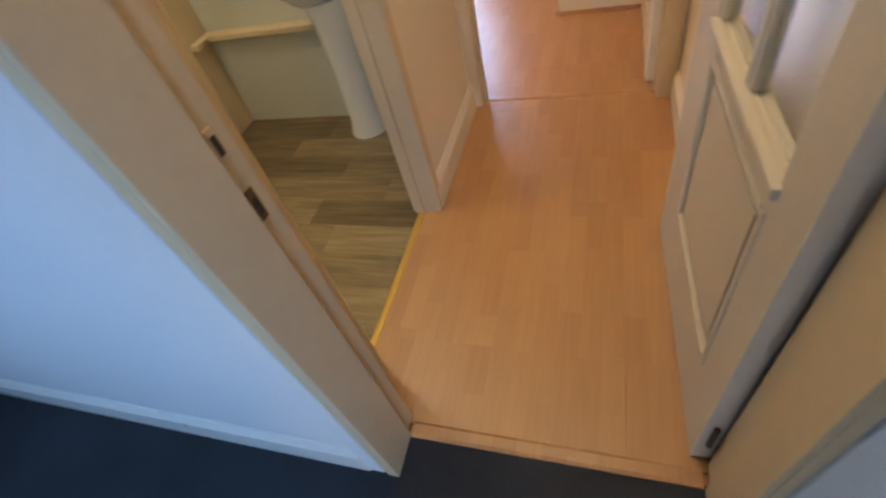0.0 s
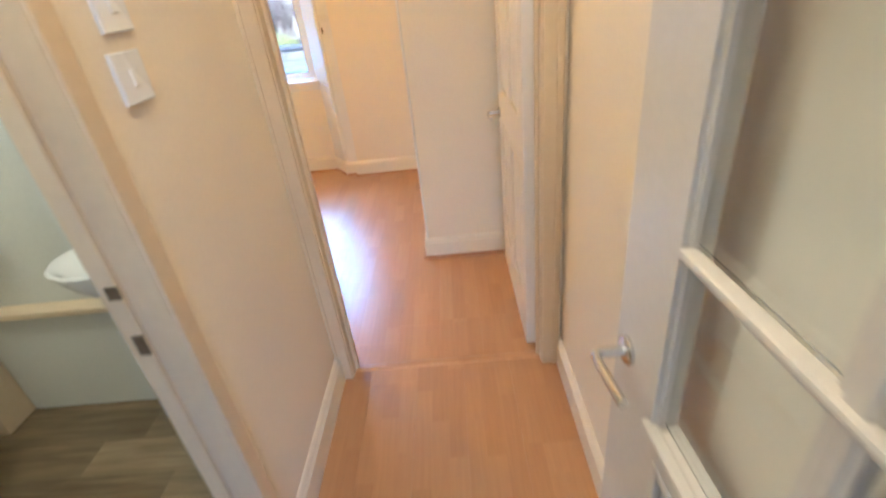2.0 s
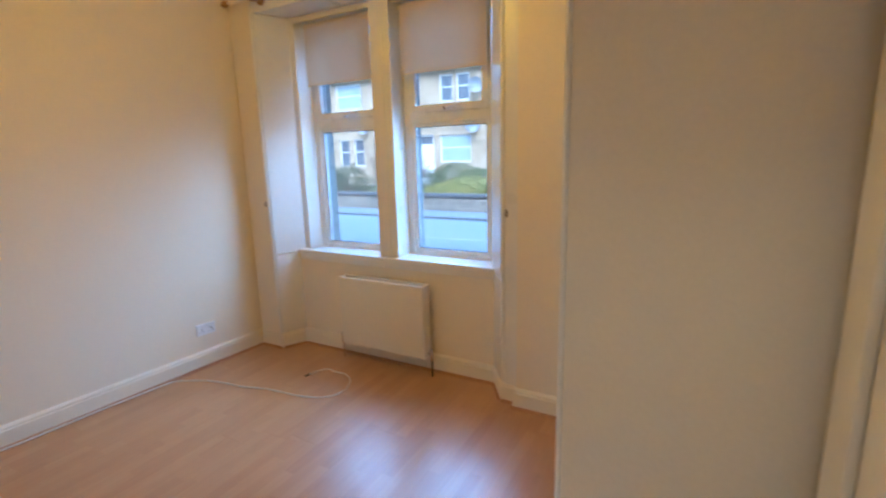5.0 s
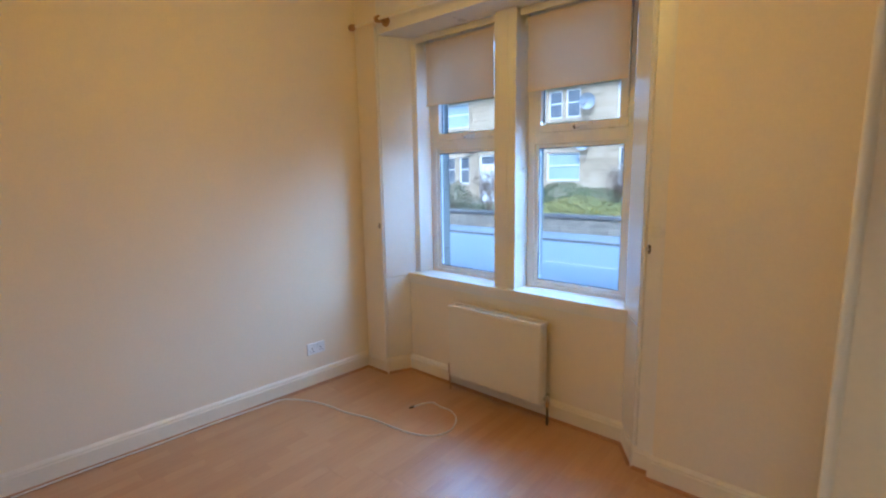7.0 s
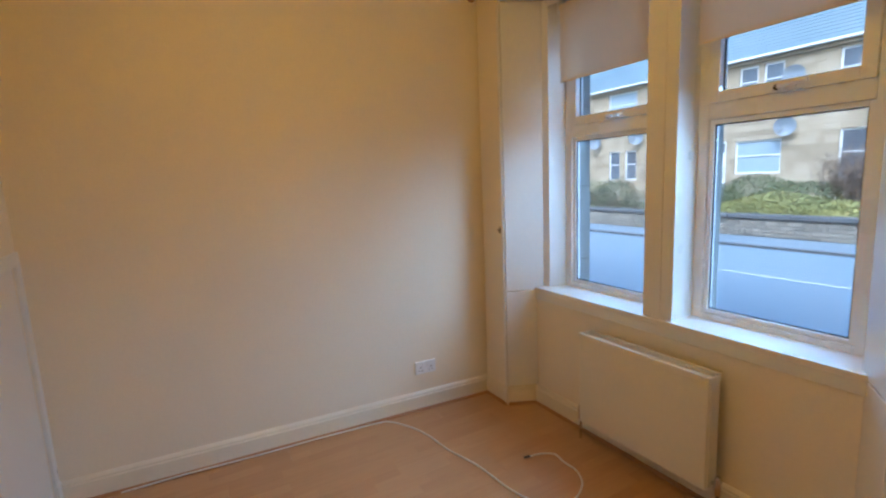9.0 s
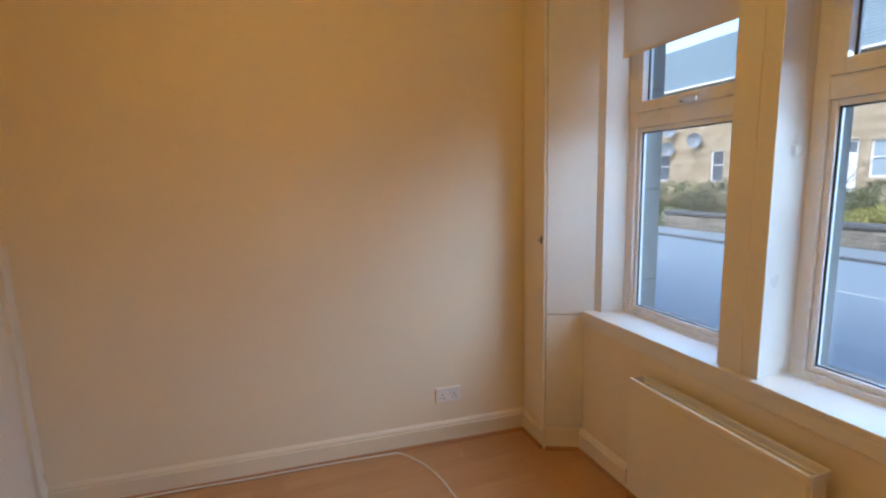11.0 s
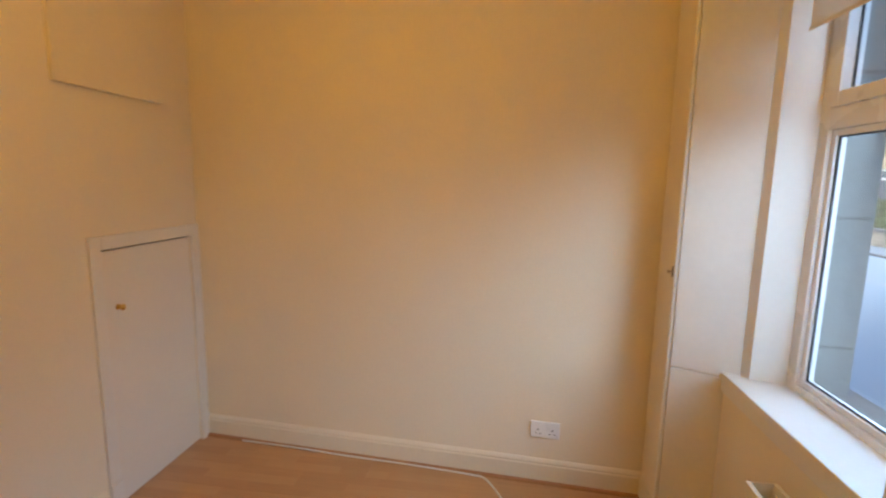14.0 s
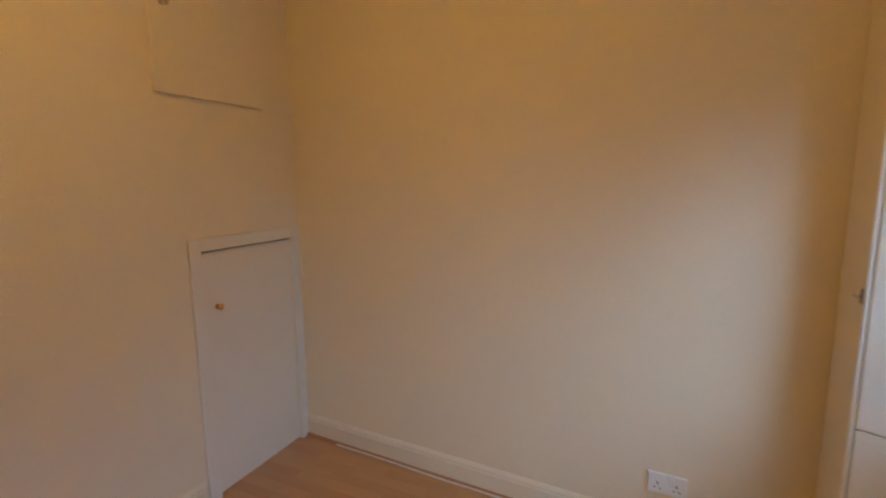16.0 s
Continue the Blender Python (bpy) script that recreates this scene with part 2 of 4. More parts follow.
def tube(bm, points, r, steps=8):
    """A round bar through the points."""
    pts = [Vector(p) for p in points]
    rings = []
    side = None
    for i, p in enumerate(pts):
        d = (pts[min(i + 1, len(pts) - 1)] - pts[max(i - 1, 0)]).normalized()
        ref = Vector((0, 0, 1)) if abs(d.z) < 0.9 else Vector((1, 0, 0))
        u = d.cross(ref).normalized() if side is None else (side - d * side.dot(d)).normalized()
        side = u
        w = d.cross(u)
        rr = r[i] if isinstance(r, (list, tuple)) else r
        rings.append([bm.verts.new(p + (u * math.cos(k * math.tau / steps) + w * math.sin(k * math.tau / steps)) * rr) for k in range(steps)])
    for p, q in zip(rings, rings[1:]):
        for k in range(steps):
            bm.faces.new((p[k], p[(k + 1) % steps], q[(k + 1) % steps], q[k]))
    bm.faces.new(rings[0][::-1])
    bm.faces.new(rings[-1])
    return bm


def smooth_path(points, n=8):
    """Points of a Catmull-Rom curve through the given points."""
    P = [Vector(p) for p in points]
    P = [P[0] * 2 - P[1]] + P + [P[-1] * 2 - P[-2]]
    out = []
    for i in range(1, len(P) - 2):
        for k in range(n):
            t = k / n
            out.append(0.5 * (2 * P[i] + (P[i + 1] - P[i - 1]) * t + (2 * P[i - 1] - 5 * P[i] + 4 * P[i + 1] - P[i + 2]) * t * t
                              + (3 * P[i] - P[i - 1] - 3 * P[i + 1] + P[i + 2]) * t ** 3))
    return out + [P[-2]]


def mesh_of(name, bm, mat, smooth=False):
    me = bpy.data.meshes.new(name)
    bmesh.ops.recalc_face_normals(bm, faces=bm.faces)
    bm.to_mesh(me)
    bm.free()
    for mt in (mat if isinstance(mat, (list, tuple)) else [mat]):
        me.materials.append(mt)
    if smooth:
        me.polygons.foreach_set("use_smooth", [True] * len(me.polygons))
        me.set_sharp_from_angle(angle=radians(40))
    return me


def part(name, bm, mat, parent=None, label="", smooth=False):
    ob = new(name, mesh_of(name, bm, mat, smooth))
    if parent is not None:
        ob.parent = parent
    if label:
        tagged(ob, label)
    return ob


def thing(name, label, category, place=(0, 0, 0), group="", kind=""):
    ob = new(name)
    ob.empty_display_size = 0.1
    ob.location = place
    return tagged(ob, label, category, group, kind)


def structure(name, bm, mat, label="", category="", smooth=False):
    return tagged(part(name, bm, mat, None, "", smooth), label, category, kind="structure")


B = bmesh.new

# ---- the large structure ----
CEIL = 2.85


def west_x(y):
    """The living room's west wall runs slightly askew."""
    return -2.775 + (y - 0.045) * (0.170 / 2.465)


bm = B()
prism(bm, [(west_x(0.045), 0.045), (west_x(2.51), 2.51), (west_x(2.51) - 0.2, 2.51), (west_x(0.045) - 0.2, 0.045)][::-1], -0.05, CEIL)
structure("wall_west", bm, PAINT, "magnolia painted plaster wall with a double socket", "wall")

bm = B()
box(bm, -3.2, -2.708, -0.03, 0.045, -0.05, CEIL)
box(bm, -2.708, -2.125, -0.03, 0.045, 1.217, CEIL)
box(bm, -2.125, -0.02, -0.03, 0.045, -0.05, CEIL)
box(bm, -0.02, 0.805, -0.03, 0.045, 2.04, CEIL)
box(bm, 0.805, 0.865, -0.03, 0.045, -0.05, CEIL)
structure("wall_south", bm, PAINT, "magnolia painted partition with a low cupboard and a doorway", "wall")

bm = B()
box(bm, 0.865, 0.965, -1.65, 0.9125, -0.05, CEIL)
structure("wall_east", bm, PAINT, "magnolia painted hall wall behind the open doors", "wall")

bm = B()
box(bm, 0.306, 0.965, 0.913, 2.51, -0.05, CEIL)
structure("wall_boxed_press", bm, PAINT, "magnolia painted boxed-out wall beside the window", "wall")

bm = B()
prism(bm, [(-3.1, 2.51), (-2.372, 2.51), (-2.262, 2.740), (-2.222, 2.755), (-2.195, 2.872), (-2.195, 2.93), (-3.1, 2.93)], -0.05, CEIL)
prism(bm, [(-0.452, 2.512), (-0.345, 2.512), (-0.345, 2.462), (0.965, 2.462), (0.965, 2.93), (-0.635, 2.93), (-0.635, 2.872), (-0.612, 2.752), (-0.600, 2.735)], -0.05, CEIL)
prism(bm, [(-2.33, 2.69), (-0.54, 2.69), (-0.54, 2.925), (-2.33, 2.925)], -0.05, 0.742)
structure("wall_north", bm, PAINT, "magnolia painted window wall with splayed recess", "wall")
bm = B()
prism(bm, [(-2.42, 2.513), (-0.36, 2.514), (-0.36, 2.925), (-2.42, 2.925)], 2.55, CEIL)
structure("window_head", bm, GLOSS, "white painted lintel soffit over the window recess", "lintel")
bm = B()
prism(bm, [(-2.260, 2.7405), (-2.2205, 2.7555), (-2.195, 2.871), (-2.191, 2.871), (-2.2175, 2.7525), (-2.259, 2.7365)], 0.8, 2.549)
structure("window_reveal", bm, GLOSS, "white gloss painted window reveal board", "reveal")
bm = B()
prism(bm, [(-0.639, 2.871), (-0.635, 2.871), (-0.612, 2.7525), (-0.601, 2.7365), (-0.604, 2.7335), (-0.6155, 2.7505)], 0.8, 2.549)
structure("window_reveal", bm, GLOSS, "white gloss painted window reveal board", "reveal")

# hall side wall with the bathroom doorway
bm = B()
box(bm, -0.15, -0.055, -0.775, -0.03, -0.05, CEIL)
box(bm, -0.15, -0.055, -1.515, -0.775, 2.04, CEIL)
box(bm, -0.15, -0.055, -1.65, -1.515, -0.05, CEIL)
structure("wall_hall", bm, PAINT, "magnolia painted hall wall with switches", "wall")

# entrance wall: inner leaf painted as the hall, outer leaf as the stair
bm = B()
box(bm, -2.3, 0.056, -1.71, -1.65, -0.05, CEIL)
box(bm, 0.056, 0.858, -1.71, -1.65, 2.03, CEIL)
box(bm, 0.858, 2.0, -1.71, -1.65, -0.05, CEIL)
structure("wall_entrance", bm, PAINT, "painted entrance wall, hall side", "wall")
bm = B()
box(bm, -2.3, 0.056, -1.772, -1.71, -0.05, CEIL)
box(bm, 0.056, 0.858, -1.772, -1.71, 2.03, CEIL)
box(bm, 0.858, 2.0, -1.772, -1.71, -0.05, CEIL)
structure("wall_stair_north", bm, LANDING_PAINT, "cool white painted stair wall at the flat's door", "wall")
bm = B()
box(bm, -2.3, -2.2, -3.3, -1.772, -0.05, CEIL)
structure("wall_stair_west", bm, LANDING_PAINT, "white painted stair wall", "wall")
bm = B()
box(bm, 1.9, 2.0, -3.3, -1.772, -0.05, CEIL)
structure("wall_stair_east", bm, LANDING_PAINT, "white painted stair wall", "wall")
bm = B()
box(bm, -2.3, 0.1, -3.4, -3.3, -0.05, CEIL)
box(bm, 0.1, 1.1, -3.4, -3.3, 2.25, CEIL)
box(bm, 1.1, 2.0, -3.4, -3.3, -0.05, CEIL)
# unseen passage added past the opening to keep sun off the landing
for x0, x1, z0, z1 in ((0.0, 0.1, -0.05, 2.35), (1.1, 1.2, -0.05, 2.35), (0.1, 1.1, 2.25, 2.35), (0.1, 1.1, -0.2, -0.03)):
    box(bm, x0, x1, -7.4, -3.402, z0, z1)
structure("wall_stair_south", bm, LANDING_PAINT, "white painted stair wall", "wall")

# bathroom shell
bm = B()
box(bm, -2.3, -2.2, -1.65, -0.03, -0.05, CEIL)
structure("wall_bathroom_west", bm, BATH_PAINT, "pale grey-white bathroom wall", "wall")
bm = B()
box(bm, -2.2, -0.15, -0.040, -0.0305, 0, CEIL)
structure("wall_bathroom_north", bm, BATH_PAINT, "pale grey-white bathroom wall", "wall")
bm = B()
box(bm, -2.2, -0.15, -1.649, -1.640, 0, CEIL)
structure("wall_bathroom_south", bm, BATH_PAINT, "pale grey-white bathroom wall", "wall")

bm = B()
box(bm, -3.2, 2.0, -3.4, 2.93, CEIL, CEIL + 0.12)
structure("ceiling", bm, CEILING_PAINT, "plain white painted ceiling", "ceiling")

# ---- floors ----
bm = B()
box(bm, -3.1, 0.965, -1.672, 2.93, -0.06, -0.010)
floor = structure("floor", bm, BEECH_TRIM, "orange beech laminate floor, glossy and lightly worn", "floor")
bm = B()
box(bm, -2.2, -0.118, -1.65, -0.03, -0.0095, -0.008)
bath_floor = structure("floor_bathroom", bm, VINYL, "grey oak plank vinyl bathroom floor", "floor")
bm = B()
box(bm, -2.3, 2.0, -3.4, -1.674, -0.06, -0.004)
structure("floor_stair", bm, CARPET, "dark charcoal cut-pile stair carpet", "carpet")

# ---- the window ----
FY = 2.872      # inner face of the window frames


def window_frame(name, x0, x1, z0, z1, zt):
    """A white plastic window: fixed lower light, top-hung upper light with a handle."""
    w = thing(name, "white plastic framed double-glazed window, fixed below and hinged above", "window", ((x0 + x1) / 2, FY, z0), kind="structure")
    h, hw, t = z1 - z0, (x1 - x0) / 2, zt - z0
    f = 0.052
    bm = B()
    for a in ((-hw, -hw + f, 0, 0.06, 0, h), (hw - f, hw, 0, 0.06, 0, h), (-hw + f, hw - f, 0, 0.06, 0, 0.035), (-hw + f, hw - f, 0, 0.06, h - f, h),
              (-hw + f, hw - f, 0, 0.06, t - 0.045, t + 0.028)):
        box(bm, *a, 0.004)
    part("window_frame", bm, UPVC, w)
    for lo, hi, nm in ((0.035, t - 0.045, "lower"), (t + 0.028, h - f, "upper")):
        s = 0.022 if nm == "lower" else 0.048
        y0 = 0.012 if nm == "lower" else -0.012
        bm = B()
        for a in ((-hw + f, -hw + f + s, y0, 0.05, lo, hi), (hw - f - s, hw - f, y0, 0.05, lo, hi), (-hw + f + s, hw - f - s, y0, 0.05, lo, lo + s), (-hw + f + s, hw - f - s, y0, 0.05, hi - s, hi)):
            box(bm, *a, 0.004)
        sash = part("sash" if nm == "upper" else "bead", bm, UPVC, w, "white plastic hinged sash" if nm == "upper" else "white glazing bead")
        bm = B()
        for a in ((-hw + f + s, -hw + f + s + 0.005, 0.022, 0.030, lo + s, hi - s), (hw - f - s - 0.005, hw - f - s, 0.022, 0.030, lo + s, hi - s),
                  (-hw + f + s + 0.005, hw - f - s - 0.005, 0.022, 0.030, lo + s, lo + s + 0.005), (-hw + f + s + 0.005, hw - f - s - 0.005, 0.022, 0.030, hi - s - 0.005, hi - s)):
            box(bm, *a)
        part("gasket", bm, RUBBER, sash, "black rubber seal")
        bm = B()
        box(bm, -hw + f + s, hw - f - s, 0.026, 0.0285, lo + s, hi - s)
        pane = part("pane", bm, GLASS, sash)
        pane.visible_shadow = False
    # handle on the upper sash
    hx, hz = 0.03, t + 0.028 + 0.02
    bm = B()
    box(bm, hx - 0.065, hx + 0.025, -0.0205, -0.012, hz - 0.016, hz + 0.018, 0.004)
    hd = part("handle", bm, UPVC, w, "white plastic window handle")
    bm = B()
    tube(bm, smooth_path([(hx - 0.02, -0.018, hz), (hx - 0.02, -0.05, hz), (hx + 0.01, -0.062, hz + 0.004), (hx + 0.08, -0.058, hz + 0.008)], 5), [0.011] * 15 + [0.009], 8)
    part("lever", bm, UPVC, hd, smooth=True)
    bm = B()
    lathe(bm, [(0.012, 0), (0.012, 0.007), (0.009, 0.009), (0.004, 0.0095)], pose(hx - 0.042, -0.0195, hz, 90), 14)
    part("lock_button", bm, STEEL_DARK, hd, "dark key lock")
    return w


window_frame("window_1", -2.195, -1.475, 0.79, 2.55, 1.782)
window_frame("window_2", -1.335, -0.635, 0.79, 2.55, 1.782)

# mullion between the two windows, boxed in painted boards
bm = B()
box(bm, -1.483, -1.330, 2.712, 2.93, 0.800, 2.55, 0.003)
mull = structure("mullion", bm, GLOSS, "white painted boxed mullion between the windows", "mullion")
bm = B()
box(bm, -1.481, -1.3855, 2.700, 2.7115, 0.802, 2.55, 0.002)
part("cover_board", bm, GLOSS, mull)
bm = B()
box(bm, -1.3852, -1.322, 2.7015, 2.7115, 0.802, 2.55, 0.002)
part("edge_board", bm, GLOSS, mull)

# sill board with its apron and small end returns
bm = B()
box(bm, -2.30, -0.56, 2.676, 2.874, 0.772, 0.800, 0.004)
sill = structure("window_sill", bm, GLOSS, "white gloss painted timber window sill", "sill")
bm = B()
box(bm, -2.30, -0.56, 2.680, 2.6895, 0.722, 0.7715, 0.003)
part("apron", bm, GLOSS, sill)

# board across the head of the recess, hiding the blind rollers
for x0, x1 in ((-2.214, -1.4835), (-1.3215, -0.617)):
    structure("trim", box(B(), x0, x1, 2.745, 2.757, 2.505, 2.5495, 0.002), GLOSS, "white painted board over the blind roller", "trim")

# splayed shutter panels


def splay_panel(a, b, z0, z1):
    a, b = Vector((*a, 0)), Vector((*b, 0))
    d = (b - a).normalized()
    n = Vector((d.y, -d.x, 0))
    bm = B()
    q = [a, b, b + n * 0.012, a + n * 0.012]
    prism(bm, [(v.x, v.y) for v in q], z0, z1)
    bmesh.ops.recalc_face_normals(bm, faces=bm.faces)
    bmesh.ops.bevel(bm, geom=list(bm.edges), offset=0.0025, segments=1, affect="EDGES")
    return bm


for side, a, b in (("west", (-2.371, 2.513), (-2.263, 2.738)), ("east", (-0.599, 2.732), (-0.454, 2.515))):
    sp = thing("shutter_case", "white gloss painted folded shutter panel in the window splay", "shutter", (0, 0, 0), "window shutters", "structure")
    part("upper_panel", splay_panel(a, b, 0.783, 2.545), SHUTTER_GLOSS, sp)
    part("lower_panel", splay_panel(a, b, 0.128, 0.777), SHUTTER_GLOSS, sp)
    kx = -2.400 if side == "west" else -0.425
    plate = part("latch", lathe(B(), [(0.010, 0.0), (0.010, 0.003), (0.007, 0.005)], pose(kx, 2.5005, 1.180, 90) @ Matrix.Diagonal((0.8, 2.4, 1, 1)), 18), DULL_METAL, sp, "dull metal shutter latch", smooth=True)
    hook = smooth_path([(kx, 2.497, 1.186), (kx, 2.490, 1.183), (kx, 2.483, 1.176), (kx, 2.479, 1.181), (kx, 2.480, 1.189)], 4)
    part("hook", tube(B(), hook, 0.003, 8), CHROME, plate, "small curved hook", smooth=True)
for x, y in ((-2.376, 2.504), (-0.447, 2.506)):
    bm = B()
    tube(bm, [(x, y, 0.13), (x, y, 2.6)], 0.010, 10)
    structure("trim", bm, GLOSS, "white painted corner bead", "trim", True)
# architrave on the wall beside the recess
bm = B()
box(bm, -2.590, -2.3862, 2.500, 2.5095, 0.0, 2.66, 0.003)
structure("trim", bm, PAINT, "magnolia painted window architrave", "trim")
bm = B()
box(bm, -0.4368, -0.3685, 2.501, 2.5115, 0.0, 2.66, 0.002)
box(bm, -0.3682, -0.3455, 2.490, 2.5115, 0.0, 2.66, 0.003)
structure("trim", bm, GLOSS, "white painted window architrave", "trim")


def roller_blind(x0, x1, drop):
    bl = thing("roller_blind", "off-white fabric roller blind, partly lowered in the window", "blind", ((x0 + x1) / 2, 2.79, 2.476), "window blinds")
    hw = (x1 - x0) / 2
    bm = B()
    tube(bm, [(-hw - 0.01, 0, 0), (hw + 0.01, 0, 0)], 0.022, 16)
    part("roller", bm, BLIND_FABRIC, bl, smooth=True)
    bm = B()
    n = 26
    rows = []
    for k in range(n + 1):
        z = -drop * k / n
        rows.append([bm.verts.new((-hw + 2 * hw * i / 14, -0.0235 + 0.0018 * math.sin(i * 0.9 + 0.7 * k / n) * k / n, z)) for i in range(15)])
    for p, q in zip(rows, rows[1:]):
        for i in range(14):
            bm.faces.new((p[i], p[i + 1], q[i + 1], q[i]))
    g = bmesh.ops.solidify(bm, geom=list(bm.faces), thickness=0.0008)
    part("fabric", bm, BLIND_FABRIC, bl, smooth=True)
    bm = B()
    box(bm, -hw, hw, -0.0262, -0.0208, -drop - 0.004, -drop + 0.008, 0.002)
    part("hem_bar", bm, BLIND_FABRIC, bl)
    for sx in (-1, 1):
        bm = B()
        box(bm, sx * (hw + 0.014) - 0.004, sx * (hw + 0.014) + 0.004, -0.028, 0.03, -0.03, 0.037, 0.002)
        part("bracket", bm, UPVC, bl)
    return bl


roller_blind(-2.127, -1.531, 0.419)
roller_blind(-1.276, -0.659, 0.419)

# cord cleat on the mullion's side
cl = thing("cord_cleat", "small pale plastic blind cord holder on the mullion", "cleat", (-1.3215, 2.80, 1.58))
part("backplate", box(B(), 0, 0.002, -0.007, 0.007, -0.020, 0.020, 0.0008), DOOR_GLASS, cl, "clear plastic plate")
part("hook", tube(B(), [(0.004, 0, 0.014), (0.012, 0, 0.013), (0.014, 0, 0.0), (0.012, 0, -0.013), (0.004, 0, -0.014)], 0.0025, 8), DOOR_GLASS, cl, smooth=True)
part("bead_chain", tube(B(), [(0.012, 0.0, 0.016), (0.016, 0.0, 0.55), (0.022, -0.01, 0.93)], 0.0012, 6), DOOR_GLASS, cl, "thin clear bead chain")

# curtain pole
cp = thing("curtain_pole", "white curtain pole with brown wooden ends above the window", "curtain pole", (-1.40, 2.43, 2.615))
bm = B()
tube(bm, [(-1.10, 0, 0), (1.02, 0, 0)], 0.010, 14)
part("pole", bm, RADIATOR_WHITE, cp, smooth=True)
for sx in (-1.10, 1.02):
    bm = B()
    s = 1 if sx > 0 else -1
    lathe(bm, [(0.014, 0), (0.017, 0.006), (0.012, 0.014), (0.022, 0.028), (0.026, 0.042), (0.020, 0.058), (0.004, 0.066)], pose(sx, 0, 0, 0, 90 * s, 0), 18)
    part("finial", bm, POLE_WOOD, cp, "turned brown wooden finial", smooth=True)
for bx in (-0.86, 0.80):
    bm = B()
    lathe(bm, [(0.035, 0.0), (0.033, 0.012), (0.018, 0.02), (0.016, 0.05), (0.024, 0.064)], pose(bx, 0.079, 0, 90), 18)
    br = part("bracket", bm, POLE_WOOD, cp, "turned brown wooden bracket", smooth=True)
    bm = B()
    tube(bm, [(bx - 0.012, 0, 0), (bx + 0.012, 0, 0)], 0.024, 18)
    part("ring", bm, POLE_WOOD, br, smooth=True)

# ---- skirting, quadrant and casings ----
SKIRT = [(0, 0), (0.018, 0), (0.018, 0.098), (0.013, 0.104), (0.015, 0.112), (0.009, 0.121), (0.004, 0.127), (0, 0.128)]
QUAD = [(0.018, 0), (0.034, 0), (0.033, 0.006), (0.029, 0.012), (0.024, 0.015), (0.018, 0.016)]


def skirting(runs, quad=True, paint=SKIRT_PAINT, label="cream-white gloss moulded skirting board"):
    for a, b in runs:
        bm = B()
        sweep(bm, SKIRT, (*a, 0), (*b, 0))
        sk = structure("baseboard", bm, paint, label, "skirting")
        if quad:
            bm = B()
            sweep(bm, QUAD, (*a, 0.0), (*b, 0.0))
            part("edge_strip", bm, BEECH_TRIM, sk, "beech coloured floor edge strip")


skirting([
    ((west_x(2.505), 2.505), (west_x(0.05), 0.05)),
    ((-2.362, 2.5095), (west_x(2.5) + 0.0, 2.5095)),
    ((-2.286, 2.6895), (-2.371, 2.512)),
    ((-0.575, 2.6895), (-2.284, 2.6895)),
    ((-0.452, 2.512), (-0.569, 2.6895)),
    ((-0.3455, 2.5115), (-0.455, 2.5115)),
    ((-0.3455, 2.443), (-0.3455, 2.5115)),
    ((0.3055, 2.4615), (-0.364, 2.4615)),
    ((0.3055, 0.896), (0.3055, 2.4615)),
    ((0.8645, 0.9125), (0.290, 0.9125)),
    ((-2.05, 0.0455), (-0.08, 0.0455)),
])
skirting([((-0.0545, -0.045), (-0.0545, -0.768)), ((0.8645, -1.56), (0.8645, -0.045))], False)
skirting([((0.005, -1.7725), (-2.2, -1.7725)), ((1.9, -1.7725), (0.905, -1.7725))], False, GLOSS, "white gloss moulded skirting board")
bm = B()
tube(bm, [(0.308, 0.915, 0.12), (0.308, 0.915, CEIL)], 0.007, 10)
structure("trim", bm, GLOSS, "white corner bead on the boxed wall", "trim", True)


def doorway(name, x0, x1, y0, y1, head, mat, label, arch=0.068, sides=(True, True), arch_mat=None):
    """Lining and architraves of a doorway through a wall that runs along x, from y0 to y1."""
    d = thing(name, label, "door frame", ((x0 + x1) / 2, (y0 + y1) / 2, 0), kind="structure")
    hw, hy = (x1 - x0) / 2, (y1 - y0) / 2 + 0.006
    for nm, a in (("jamb", (-hw - 0.02, -hw, -hy, hy, 0, head)), ("jamb", (hw, hw + 0.02, -hy, hy, 0, head)), ("head", (-hw - 0.02, hw + 0.02, -hy, hy, head, head + 0.02))):
        part(nm, box(B(), *a, 0.002), mat, d)
    for s, use in zip((-1, 1), sides):
        if not use:
            continue
        ya, yb = sorted((s * (hy - 0.006), s * (hy + 0.012)))
        for a in ((-hw - arch, -hw - 0.004, ya, yb, 0, head + arch), (hw + 0.004, hw + arch, ya, yb, 0, head + arch), (-hw - 0.003, hw + 0.003, ya, yb, head + 0.006, head + arch)):
            part("architrave", box(B(), *a, 0.004), arch_mat or mat, d)
        yc, yd = sorted((s * (hy + 0.012), s * (hy + 0.018)))
        for a in ((-hw - arch, -hw - arch + 0.022, yc, yd, 0, head + arch), (hw + arch - 0.022, hw + arch, yc, yd, 0, head + arch)):
            part("back_band", box(B(), *a, 0.003), arch_mat or mat, d)
    return d


ld = doorway("door_1", 0.0, 0.785, -0.03, 0.064, 2.02, CREAM, "cream gloss painted living room door frame", 0.066)
for a in ((-0.3925, -0.3805, -0.012, 0.006, 0, 2.02), (0.3805, 0.3925, -0.012, 0.006, 0, 2.02)):
    part("door_stop", box(B(), *a, 0.002), CREAM, ld)
fd = doorway("door_2", 0.078, 0.836, -1.784, -1.63, 2.0, CREAM, "cream painted entrance door frame with strike plates", 0.0, (False, False))
